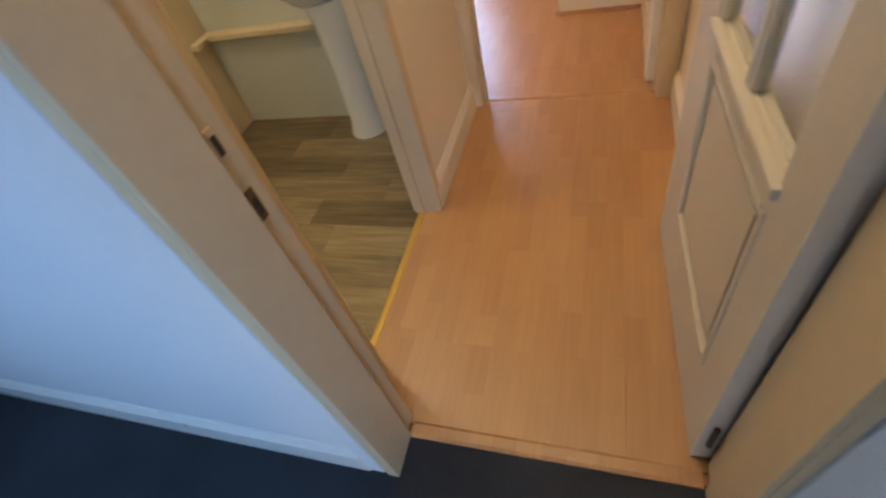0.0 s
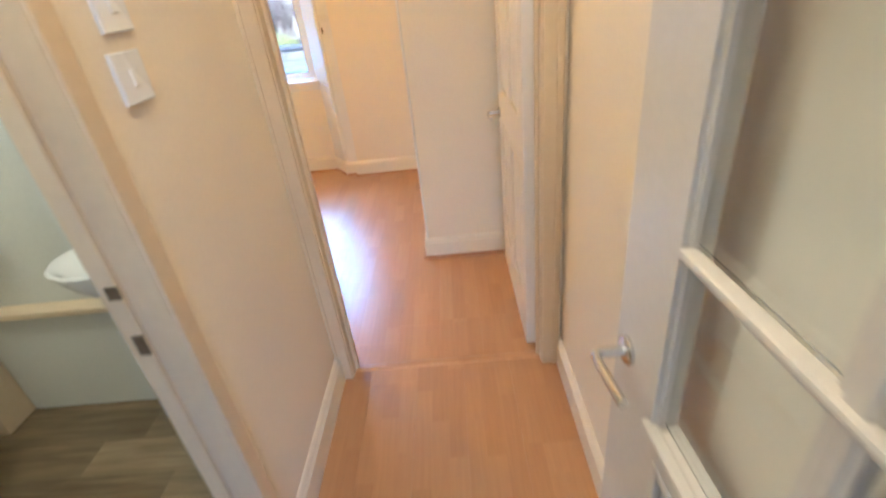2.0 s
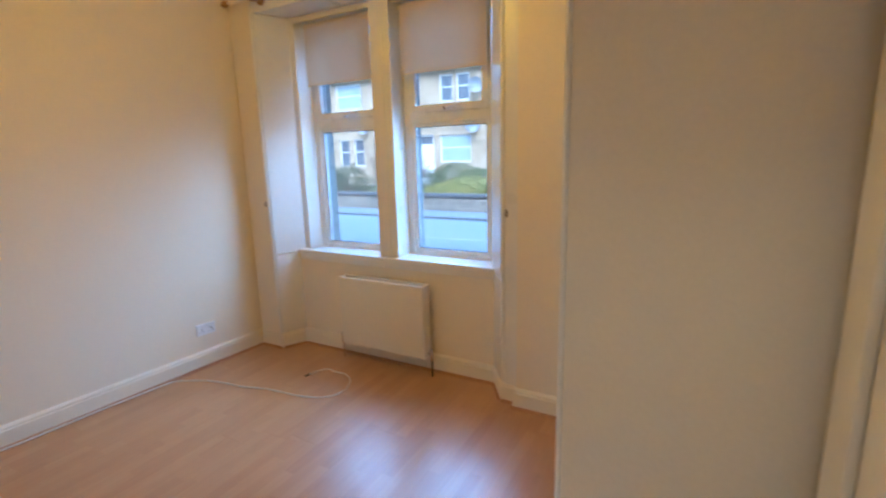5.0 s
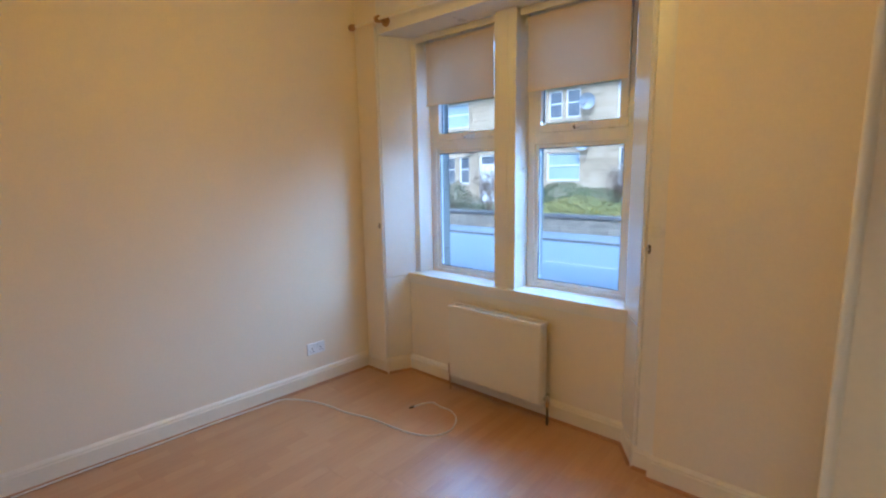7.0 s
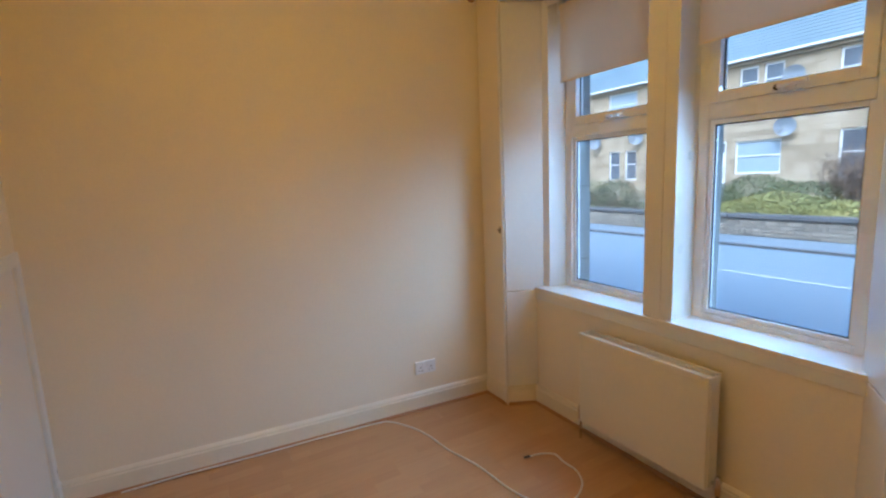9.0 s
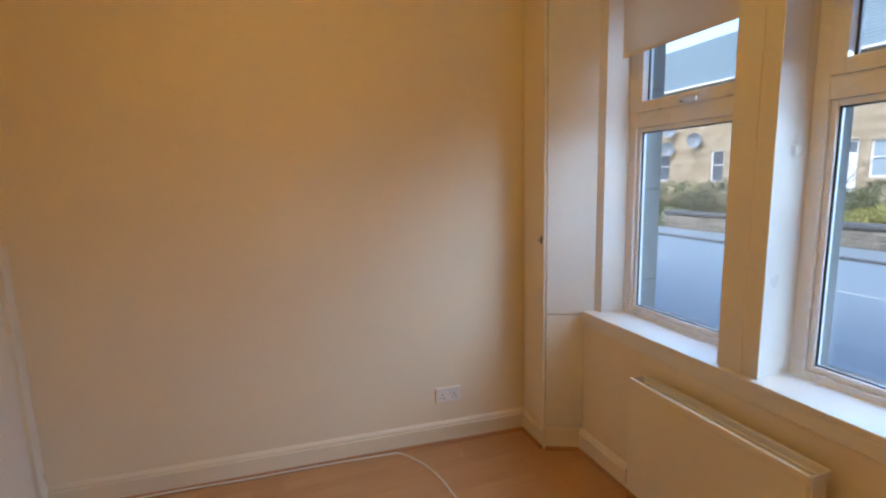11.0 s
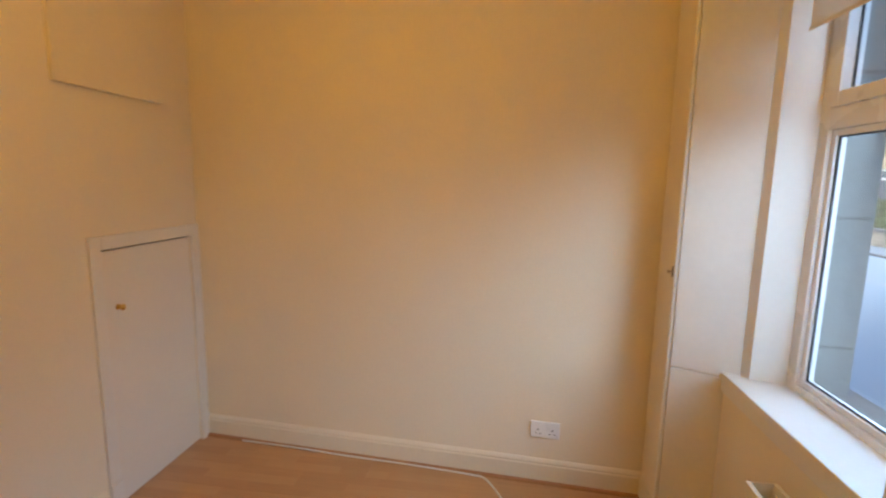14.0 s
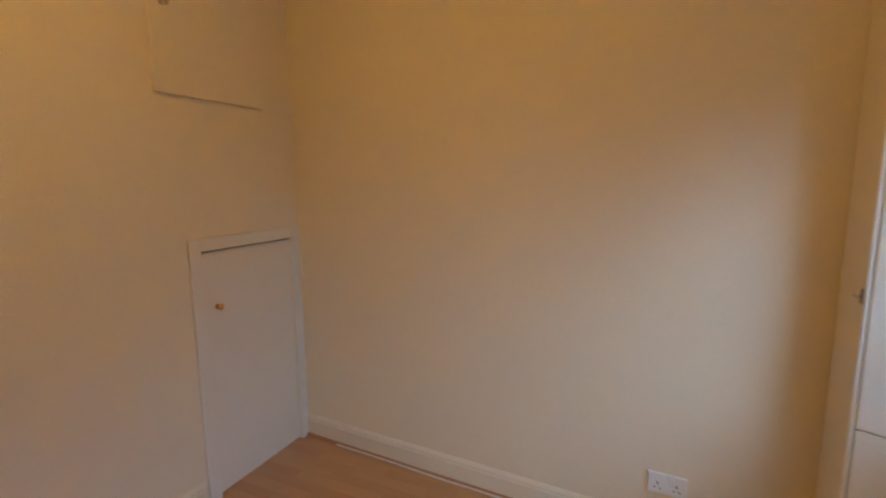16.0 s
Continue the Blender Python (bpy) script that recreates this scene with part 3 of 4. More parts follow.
for a in ((-0.3785, -0.367, -0.0828, 0.032, 0, 2.0), (0.367, 0.3785, -0.0828, 0.024, 0, 2.0), (-0.367, 0.367, -0.0828, 0.028, 1.988, 2.0)):
    part("door_stop", box(B(), *a, 0.002), CREAM, fd)
for a in ((-0.457, -0.410, -0.080, -0.0655, 0, 2.07), (0.410, 0.457, -0.080, -0.0655, 0, 2.07), (-0.399, 0.399, -0.080, -0.0655, 2.021, 2.07)):
    part("architrave", box(B(), *a, 0.004), LANDING_PAINT, fd, "cool white painted architrave")
for z, h, paint in ((0.985, 0.024, CREAM), (0.876, 0.028, DULL_METAL)):
    part("strike_plate", box(B(), -0.3795, -0.3765, 0.041, 0.058, z - h, z + h, 0.001), paint, fd, "worn painted strike plate")
    part("latch_hole", box(B(), -0.3772, -0.3758, 0.044, 0.055, z - 0.018, z + 0.012), RUBBER, fd, "dark latch hole")

# bathroom doorway runs along y
bd = thing("door_3", "cream gloss painted bathroom door frame with latch plate", "door frame", (-0.1025, -1.145, 0), kind="structure")
part("jamb", box(B(), -0.055, 0.055, 0.350, 0.370, 0, 2.02, 0.002), CREAM, bd)
part("jamb", box(B(), -0.055, 0.055, -0.370, -0.350, 0, 2.02, 0.002), CREAM, bd)
part("head", box(B(), -0.055, 0.055, -0.370, 0.370, 2.02, 2.04, 0.002), CREAM, bd)
for y0, y1 in ((0.352, 0.400), (-0.400, -0.352)):
    part("architrave", box(B(), 0.048, 0.064, y0, y1, 0, 2.07, 0.004), CREAM, bd)
part("door_stop", box(B(), -0.040, -0.006, 0.338, 0.350, 0, 2.02, 0.002), CREAM, bd)
for z, h in ((0.865, 0.024), (0.985, 0.014)):
    part("latch_plate", box(B(), -0.030 if h < 0.02 else -0.028, -0.004, 0.3365, 0.338, z - h, z + h, 0.0006), DULL_METAL, bd, "dark brassy latch plate")

# thresholds
bm = B()
sweep(bm, [(-0.014, 0), (0.014, 0), (0.010, 0.004), (0, 0.006), (-0.010, 0.004)], (-0.121, -1.495, 0), (-0.121, -0.795, 0))
structure("threshold_strip", bm, GOLD_TRIM, "bright gold metal floor strip at the bathroom door", "threshold")
bm = B()
sweep(bm, [(-0.02, 0), (0.02, 0), (0.014, 0.004), (0, 0.005), (-0.014, 0.004)], (0.785, 0.012, 0), (0.0, 0.012, 0))
structure("threshold_strip", bm, LAMINATE, "beech threshold strip at the living room door", "threshold")
bm = B()
sweep(bm, [(-0.022, -0.004), (0.022, -0.004), (0.022, 0.002), (0.012, 0.006), (-0.014, 0.006), (-0.022, 0.001)], (0.822, -1.660, 0), (0.09, -1.660, 0))
structure("threshold_strip", bm, LAMINATE, "beech threshold strip at the entrance door", "threshold")

# ---- doors ----


def lever_handle(parent, m, mat=CHROME):
    bm = B()
    lathe(bm, [(0.026, 0), (0.026, 0.006), (0.022, 0.009), (0.010, 0.010), (0.009, 0.045)], m, 22)
    rose = part("handle", bm, mat, parent, "chrome lever handle", smooth=True)
    bm = B()
    pts = [m @ Vector(p) for p in smooth_path([(0, 0, 0.035), (0, 0, 0.052), (0.02, 0, 0.058), (0.115, 0.004, 0.054)], 6)]
    tube(bm, pts, 0.0085, 10)
    part("lever", bm, mat, rose, smooth=True)
    return rose


def hinge(parent, x, y, z):
    bm = B()
    tube(bm, [(x, y, z - 0.045), (x, y, z + 0.045)], 0.007, 10)
    part("hinge", bm, STEEL_DARK, parent, "dark metal butt hinge", smooth=True)


def panel_door(name, label, y0, width, x_face, thick, height, panels, glazed=(), paint=DOOR_WHITE):
    """An open leaf along y from its hinge at y0; x_face is the visible face. Panels: (a, b, z0, z1) along the leaf."""
    d = thing(name, label, "door", (x_face, y0, 0.008))
    t = thick
    holes = list(panels) + list(glazed)
    ys = sorted({0, width, *[v for h in holes for v in h[:2]]})
    zs = sorted({0, height, *[v for h in holes for v in h[2:4]]})
    bm = B()
    for a, b in zip(ys, ys[1:]):
        for c, e in zip(zs, zs[1:]):
            my, mz = (a + b) / 2, (c + e) / 2
            if any(h[0] < my < h[1] and h[2] < mz < h[3] for h in holes):
                continue
            box(bm, 0, t, a, b, c, e)
    bmesh.ops.remove_doubles(bm, verts=bm.verts, dist=1e-5)
    inner = [f for f in bm.faces if sum(1 for g in bm.faces if g is not f and set(g.verts) == set(f.verts))]
    bmesh.ops.delete(bm, geom=inner, context="FACES_ONLY")
    part("leaf", bm, paint, d)
    for a, b, c, e in panels:
        bm = B()
        box(bm, 0.012, t - 0.012, a, b, c, e)
        box(bm, 0.004, 0.0118, a + 0.045, b - 0.045, c + 0.045, e - 0.045, 0.004)
        pn = part("panel", bm, paint, d)
        bm = B()
        for q in ((-0.004, 0.0118, a + 0.0005, a + 0.020, c + 0.0005, e - 0.0005), (-0.004, 0.0118, b - 0.020, b - 0.0005, c + 0.0005, e - 0.0005),
                  (-0.004, 0.0118, a + 0.021, b - 0.021, c + 0.0005, c + 0.020), (-0.004, 0.0118, a + 0.021, b - 0.021, e - 0.020, e - 0.0005)):
            box(bm, *q, 0.006)
        part("moulding", bm, paint, pn)
    return d, t


room_door, t = panel_door("interior_door", "white painted panelled living room door, standing open", 0.078, 0.762, 0.745, 0.038, 1.98,
                          [(0.10, 0.355, 0.20, 0.80), (0.407, 0.662, 0.20, 0.80), (0.10, 0.355, 0.94, 1.86), (0.407, 0.662, 0.94, 1.86)])
lever_handle(room_door, pose(0, 0.715, 0.83, 0, -90, 0) @ pose(0, 0, 0, 0, 0, -90))
for z in (0.22, 1.72):
    hinge(room_door, 0.044, -0.006, z)

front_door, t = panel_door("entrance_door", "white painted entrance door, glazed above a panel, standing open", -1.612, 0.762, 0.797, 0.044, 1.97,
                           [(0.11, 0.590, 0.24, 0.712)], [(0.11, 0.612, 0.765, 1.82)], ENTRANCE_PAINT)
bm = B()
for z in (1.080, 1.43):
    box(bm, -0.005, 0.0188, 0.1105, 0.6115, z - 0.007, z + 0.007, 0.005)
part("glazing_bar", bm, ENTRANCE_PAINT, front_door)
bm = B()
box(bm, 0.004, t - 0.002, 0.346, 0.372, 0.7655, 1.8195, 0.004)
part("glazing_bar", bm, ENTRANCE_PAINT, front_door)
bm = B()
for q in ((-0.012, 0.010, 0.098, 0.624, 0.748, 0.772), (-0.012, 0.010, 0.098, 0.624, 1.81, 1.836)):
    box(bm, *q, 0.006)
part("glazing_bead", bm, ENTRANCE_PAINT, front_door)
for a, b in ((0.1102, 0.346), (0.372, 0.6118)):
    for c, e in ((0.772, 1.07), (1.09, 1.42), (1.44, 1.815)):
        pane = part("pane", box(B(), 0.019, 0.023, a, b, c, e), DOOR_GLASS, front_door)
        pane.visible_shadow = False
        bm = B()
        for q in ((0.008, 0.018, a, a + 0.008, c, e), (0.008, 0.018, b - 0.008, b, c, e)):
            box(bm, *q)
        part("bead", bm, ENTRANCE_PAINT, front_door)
lever_handle(front_door, pose(0, 0.715, 0.83, 0, -90, 0) @ pose(0, 0, 0, 0, 0, -90))
for z in (0.15, 1.7):
    hinge(front_door, 0.020, -0.010, z)
front_door.rotation_euler = (0, 0, radians(2.3))

# ---- living room things ----
cup = thing("cupboard_door", "white painted low cupboard door with brass knob, closed", "cupboard door", (-2.4165, 0.045, 0.0), kind="structure")
part("leaf", box(B(), -0.289, 0.289, -0.03, -0.002, 0.008, 1.210, 0.002), DOOR_WHITE, cup)
# black strip set behind the top gap to stand for its shade
part("seal", box(B(), -0.289, 0.289, -0.03, -0.010, 1.2105, 1.2175), RUBBER, cup, "dark strip standing for the shade in the gap above the door")
for a in ((-0.356, -0.2945, -0.002, 0.014, 0, 1.279), (0.2945, 0.352, -0.002, 0.014, 0, 1.279), (-0.294, 0.294, -0.002, 0.014, 1.218, 1.279)):
    part("architrave", box(B(), *a, 0.003), GLOSS, cup)
for x0, x1 in ((-0.3565, -0.290), (0.290, 0.3525)):
    part("plinth_block", box(B(), x0, x1, 0.002, 0.020, 0, 0.135, 0.003), GLOSS, cup)
bm = B()
lathe(bm, [(0.013, 0), (0.013, 0.003), (0.006, 0.006), (0.006, 0.014), (0.014, 0.022), (0.015, 0.029), (0.009, 0.035)], pose(0.218, -0.002, 0.945, -90), 20)
part("knob", bm, BRASS, cup, "small round brass knob", smooth=True)

hatch = thing("wall_hatch", "magnolia painted flat access panel high on the wall", "hatch", (-2.260, 0.0455, 1.90))
part("panel", box(B(), -0.288, 0.287, 0, 0.018, 0, 0.72, 0.002), PAINT, hatch)
bm = B()
lathe(bm, [(0.015, 0), (0.015, 0.003), (0.007, 0.006), (0.007, 0.014), (0.015, 0.022), (0.016, 0.028), (0.009, 0.034)], pose(0.228, 0.018, 0.355, -90), 20)
part("knob", bm, CHROME, hatch, "small round steel knob", smooth=True)


def double_socket():
    s = thing("wall_socket", "white plastic double power socket above the skirting", "socket", (west_x(2.03), 2.03, 0.290))
    s.rotation_euler = (0, 0, math.atan(-0.170 / 2.465))
    part("faceplate", box(B(), 0.0, 0.011, -0.073, 0.073, -0.043, 0.043, 0.003), UPVC, s)
    for y in (-0.036, 0.036):
        part("rocker", box(B(), 0.011, 0.014, y - 0.008 + (0.018 if y < 0 else -0.018), y + 0.008 + (0.018 if y < 0 else -0.018), 0.012, 0.034, 0.001), UPVC, s, "white rocker switch")
        bm = B()
        box(bm, 0.0108, 0.0115, y - 0.003, y + 0.003, -0.004, 0.006)
        for dy in (-0.011, 0.011):
            box(bm, 0.0108, 0.0115, y + dy - 0.0035, y + dy + 0.0035, -0.022, -0.017)
        part("pin_slots", bm, RUBBER, s, "dark pin slots")


double_socket()

for z, y in ((1.315, -0.62), (1.43, -0.605)):
    s = thing("light_switch", "white plastic square light switch on the hall wall", "switch", (-0.055, y, z), "hall switches")
    part("faceplate", box(B(), 0, 0.010, -0.043, 0.043, -0.043, 0.043, 0.003), UPVC, s)
    part("rocker", box(B(), 0.0102, 0.014, -0.009, 0.009, -0.014, 0.014, 0.0015), UPVC, s)

# radiator under the window
rad = thing("radiator", "cream-white steel panel radiator with grille top under the window", "radiator", (-1.405, 2.552, 0.0))
RW = 0.362
bm = B()
box(bm, -RW, RW, 0.0, 0.018, 0.135, 0.640, 0.006)
part("front_panel", bm, RADIATOR_WHITE, rad)
bm = B()
box(bm, -RW + 0.01, RW - 0.01, 0.070, 0.085, 0.145, 0.630, 0.005)
part("back_panel", bm, RADIATOR_WHITE, rad)
bm = B()
for k in range(30):
    x = -RW + 0.03 + k * (2 * RW - 0.06) / 29
    box(bm, x - 0.004, x + 0.004, 0.0185, 0.0695, 0.16, 0.615)
part("convector_fins", bm, RADIATOR_WHITE, rad)
bm = B()
box(bm, -RW - 0.004, RW + 0.004, -0.003, 0.012, 0.622, 0.655, 0.005)
box(bm, -RW - 0.004, RW + 0.004, 0.076, 0.090, 0.622, 0.655, 0.005)
part("top_grille", bm, RADIATOR_WHITE, rad)
for sx in (-1, 1):
    part("side_cover", box(B(), sx * RW - 0.004 * (sx < 0), sx * RW + 0.004 * (sx > 0), 0.0125, 0.0755, 0.140, 0.652), RADIATOR_WHITE, rad)
    bm = B()
    tube(bm, [(sx * (RW - 0.02), 0.045, 0.165), (sx * (RW + 0.032), 0.045, 0.165)], 0.009, 10)
    lathe(bm, [(0.013, 0.12), (0.015, 0.14), (0.015, 0.19), (0.011, 0.205)], pose(sx * (RW + 0.032), 0.045, 0), 14)
    v = part("valve", bm, CHROME, rad, "dull chrome radiator valve", smooth=True)
    bm = B()
    tube(bm, [(sx * (RW + 0.032), 0.045, 0.0), (sx * (RW + 0.032), 0.045, 0.125)], 0.0075, 10)
    part("pipe", bm, STEEL_DARK if sx > 0 else CHROME, rad, "thin metal supply pipe", smooth=True)
for bx in (-0.22, 0.22):
    part("bracket", box(B(), bx - 0.015, bx + 0.015, 0.0852, 0.1375, 0.2, 0.56), RADIATOR_WHITE, rad)

# aerial cable on the floor
cab = thing("aerial_cable", "loose white aerial cable lying across the laminate floor", "cable", (0, 0, 0))
pts = smooth_path([(west_x(y) + 0.036, y, 0.0045 + h) for y, h in ((0.30, 0.003), (0.62, 0.006), (0.95, 0.002), (1.25, 0.004), (1.52, 0.001))] + [
                   (west_x(1.66) + 0.040, 1.66, 0.0045), (-2.60, 1.735, 0.0045), (-2.45, 1.825, 0.0045), (-2.30, 1.868, 0.0045), (-2.12, 1.89, 0.0045), (-1.91, 1.945, 0.0045),
                   (-1.64, 1.975, 0.0045), (-1.485, 2.04, 0.0045), (-1.435, 2.16, 0.0045), (-1.49, 2.285, 0.0045), (-1.585, 2.345, 0.0045), (-1.675, 2.345, 0.0045),
                   (-1.755, 2.355, 0.0045), (-1.80, 2.30, 0.0045), (-1.815, 2.225, 0.006)], 8)
part("sheath", tube(B(), pts, 0.0045, 8), CABLE_WHITE, cab, smooth=True)
m = Matrix.Translation((-1.815, 2.225, 0.0075)) @ Vector((-0.015, -0.075, 0)).to_track_quat("Z", "Y").to_matrix().to_4x4()
part("plug", lathe(B(), [(0.0065, -0.004), (0.0065, 0.022), (0.0045, 0.024), (0.0045, 0.032)], m, 12), STEEL_DARK, cab, "dark metal coaxial plug", smooth=True)

# ceiling lights
for x, y in ((-1.0, 1.15), (0.38, -1.20), (-1.05, -0.95)):
    cl_ = thing("ceiling_light", "round opal ceiling light, switched on", "ceiling light", (x, y, CEIL), "ceiling lights")
    part("base", lathe(B(), [(0.10, -0.03), (0.11, -0.02), (0.11, -0.001)], steps=24), UPVC, cl_, smooth=True)
    dome = part("diffuser", lathe(B(), [(0.02, -0.095), (0.06, -0.085), (0.09, -0.06), (0.10, -0.032)], steps=24), BULB, cl_, smooth=True)

# ---- bathroom things ----
bx_ = thing("pipe_boxing", "cream painted pipe boxing in the bathroom corner", "boxing", (-1.62, -0.12, 0))
part("casing", box(B(), -0.24, 0.24, -0.085, 0.079, 0, 0.95, 0.003), CREAM, bx_)
part("cap", box(B(), -0.245, 0.246, -0.092, 0.079, 0.9505, 0.97, 0.003), CREAM, bx_)
lg = thing("wall_ledge", "cream ledge over a white panel on the bathroom wall", "ledge", (-0.93, -0.041, 0.0))
part("panel", box(B(), -0.449, 0.40, -0.030, 0, 0, 0.485, 0.002), BATH_PAINT, lg)
part("shelf", box(B(), -0.449, 0.22, -0.070, 0, 0.486, 0.512, 0.004), CREAM, lg)
part("return", box(B(), -0.449, -0.400, -0.165, -0.0705, 0.486, 0.512, 0.004), CREAM, lg)


def wc():
    w = thing("toilet", "white ceramic toilet with closed lid in the bathroom", "toilet", (-1.78, -0.53, -0.008))
    bm = B()
    lathe(bm, [(0.13, 0), (0.135, 0.03), (0.105, 0.12), (0.11, 0.20), (0.16, 0.30), (0.19, 0.37), (0.185, 0.39)], pose(0.36, 0, 0), 28, 1.25, 0.95)
    part("bowl", bm, CERAMIC, w, smooth=True)
    bm = B()
    lathe(bm, [(0.185, 0.392), (0.195, 0.40), (0.195, 0.415), (0.18, 0.428), (0.05, 0.434)], pose(0.37, 0, 0), 32, 1.25, 0.96)
    part("seat_lid", bm, CERAMIC, w, smooth=True)
    part("cistern", box(B(), -0.17, 0.02, -0.20, 0.20, 0.40, 0.78, 0.02), CERAMIC, w)
    part("cistern_lid", box(B(), -0.175, 0.028, -0.208, 0.208, 0.7805, 0.81, 0.01), CERAMIC, w)
    part("pedestal", box(B(), -0.15, 0.30, -0.10, 0.10, 0, 0.30, 0.03), CERAMIC, w)


wc()
ba = thing("wash_basin", "small white ceramic pedestal wash basin against the bathroom wall", "basin", (-0.615, -0.041, 0.765))
bm = B()
n = 28
rings = []
for r, z in ((0.07, -0.13), (0.13, -0.08), (0.175, -0.012), (0.18, 0.0), (0.172, 0.006), (0.150, -0.005), (0.12, -0.05), (0.05, -0.085)):
    rings.append([bm.verts.new((r * math.cos(k * math.tau / n), min(-0.165 + r * 0.82 * math.sin(k * math.tau / n), -0.001), z)) for k in range(n)])
for p, q in zip(rings, rings[1:]):
    for k in range(n):
        bm.faces.new((p[k], p[(k + 1) % n], q[(k + 1) % n], q[k]))
bm.faces.new(rings[0][::-1])
bm.faces.new(rings[-1])
part("bowl", bm, CERAMIC, ba, smooth=True)
bm = B()
tube(bm, smooth_path([(0.05, -0.03, 0.002), (0.05, -0.03, 0.06), (0.05, -0.05, 0.085), (0.05, -0.10, 0.08)], 5), 0.010, 10)
part("tap", bm, CHROME, ba, "chrome pillar tap", smooth=True)
part("pedestal", lathe(B(), [(0.102, -0.772), (0.100, -0.755), (0.084, -0.70), (0.076, -0.45), (0.078, -0.22), (0.090, -0.125)], pose(0.035, -0.135, 0), 24, 1.0, 1.05), CERAMIC, ba, smooth=True)
tr = thing("toilet_roll", "white toilet roll on a wall holder", "toilet roll", (-1.19, -0.041, 0.79))
part("holder", box(B(), -0.065, -0.055, -0.075, 0, -0.012, 0.012, 0.002), CHROME, tr)
bm = B()
lathe(bm, [(0.022, -0.05), (0.056, -0.05), (0.056, 0.05), (0.022, 0.05)], pose(0, -0.06, 0, 0, 90, 0), 24)
part("roll", bm, PAPER, tr, smooth=True)
part("core", lathe(B(), [(0.021, -0.052), (0.021, 0.052)], pose(0, -0.06, 0, 0, 90, 0), 20), STEEL_DARK, tr, "dark hollow core", smooth=True)

# ---- outdoors ----
ROAD = -0.30
# the asphalt's base colour is paled and blued to carry the sky's sheen
ASPHALT = mottled("damp_asphalt_sky_sheen", (0.135, 0.185, 0.23), (0.175, 0.23, 0.28), 0.4, 60, 0.4, 0.25, depth=0.004)
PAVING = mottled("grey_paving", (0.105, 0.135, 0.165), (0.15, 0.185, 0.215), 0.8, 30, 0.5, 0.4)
KERB_DARK = mottled("dark_stone_and_kerb_shade", (0.045, 0.05, 0.055), (0.085, 0.09, 0.095), 0.8, 30, 1.0, 0.4)
KERB = mottled("grey_kerb_stone", (0.12, 0.12, 0.115), (0.20, 0.195, 0.18), 0.8, 30, 1.0, 0.4)
LINE_PAINT = mottled("worn_white_road_paint", (0.26, 0.28, 0.29), (0.42, 0.43, 0.43), 0.7, 40, 3.0, 0.2)
SOIL = mottled("garden_grass_and_soil", (0.05, 0.06, 0.03), (0.10, 0.11, 0.05), 0.95, 12, 0.3, 0.6, depth=0.03)
SANDSTONE = mottled("weathered_sandstone", (0.21, 0.175, 0.13), (0.30, 0.26, 0.20), 0.85, 7, 0.35, 0.5, depth=0.01)
STONE_GREY = mottled("grey_weathered_stone", (0.14, 0.135, 0.125), (0.22, 0.21, 0.19), 0.85, 14, 1.0, 0.5, depth=0.01)
STONE_PALE = mottled("pale_grey_painted_stone", (0.18, 0.185, 0.18), (0.27, 0.275, 0.265), 0.85, 14, 1.0, 0.5, depth=0.01)
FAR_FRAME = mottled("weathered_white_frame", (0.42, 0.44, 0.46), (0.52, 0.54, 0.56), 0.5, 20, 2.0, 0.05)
SLATE = mottled("blue_grey_slate", (0.08, 0.115, 0.14), (0.13, 0.175, 0.205), 0.5, 9, 0.5, 0.4)
FAR_GLASS = mottled("dark_window_pane", (0.04, 0.05, 0.07), (0.10, 0.12, 0.15), 0.08, 1.5, 0.6, 0.02)
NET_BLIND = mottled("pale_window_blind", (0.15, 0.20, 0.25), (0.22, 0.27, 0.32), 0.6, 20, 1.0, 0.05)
DARK_DOOR = mottled("dark_door_paint", (0.03, 0.035, 0.05), (0.07, 0.075, 0.09), 0.4, 20, 1.0, 0.1)
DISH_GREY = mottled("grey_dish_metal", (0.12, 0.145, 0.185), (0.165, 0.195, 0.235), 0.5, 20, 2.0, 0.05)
BIN_GREEN = mottled("green_bin_plastic", (0.01, 0.13, 0.115), (0.02, 0.18, 0.155), 0.5, 30, 3.0, 0.05)
BIN_BLUE = mottled("blue_bin_plastic", (0.015, 0.075, 0.28), (0.02, 0.10, 0.34), 0.5, 30, 3.0, 0.05)
LEAF_GREEN = mottled("hedge_leaf_green", (0.04, 0.058, 0.025), (0.08, 0.10, 0.04), 0.6, 3, 0.8, 0.1)
LEAF_YELLOW = mottled("golden_hedge_leaf", (0.10, 0.115, 0.035), (0.25, 0.235, 0.065), 0.6, 3, 0.9, 0.1)
LEAF_DARK = mottled("dark_shrub_leaf", (0.03, 0.04, 0.025), (0.07, 0.075, 0.05), 0.65, 3, 0.8, 0.1)
TWIG = mottled("bare_twig_bark", (0.06, 0.045, 0.035), (0.13, 0.10, 0.08), 0.9, 30, 3.0, 0.3)

bm = B()
box(bm, -600, 600, 3.09, 1500, ROAD - 0.3, ROAD - 0.012)
box(bm, -600, 600, -1500, -3.4, ROAD - 0.3, ROAD - 0.012)
box(bm, -600, -3.3, -3.4, 3.2, ROAD - 0.3, ROAD - 0.012)
structure("ground", bm, SOIL, "grass and soil ground beyond the street", "ground")
GARDEN = -0.10
bm = B()
box(bm, -60, 30, 13.37, 21.68, ROAD, GARDEN)
structure("garden_ground", bm, SOIL, "raised grass and soil of the front gardens", "garden")
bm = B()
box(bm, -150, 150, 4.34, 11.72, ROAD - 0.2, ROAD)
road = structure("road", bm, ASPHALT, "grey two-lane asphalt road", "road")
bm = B()
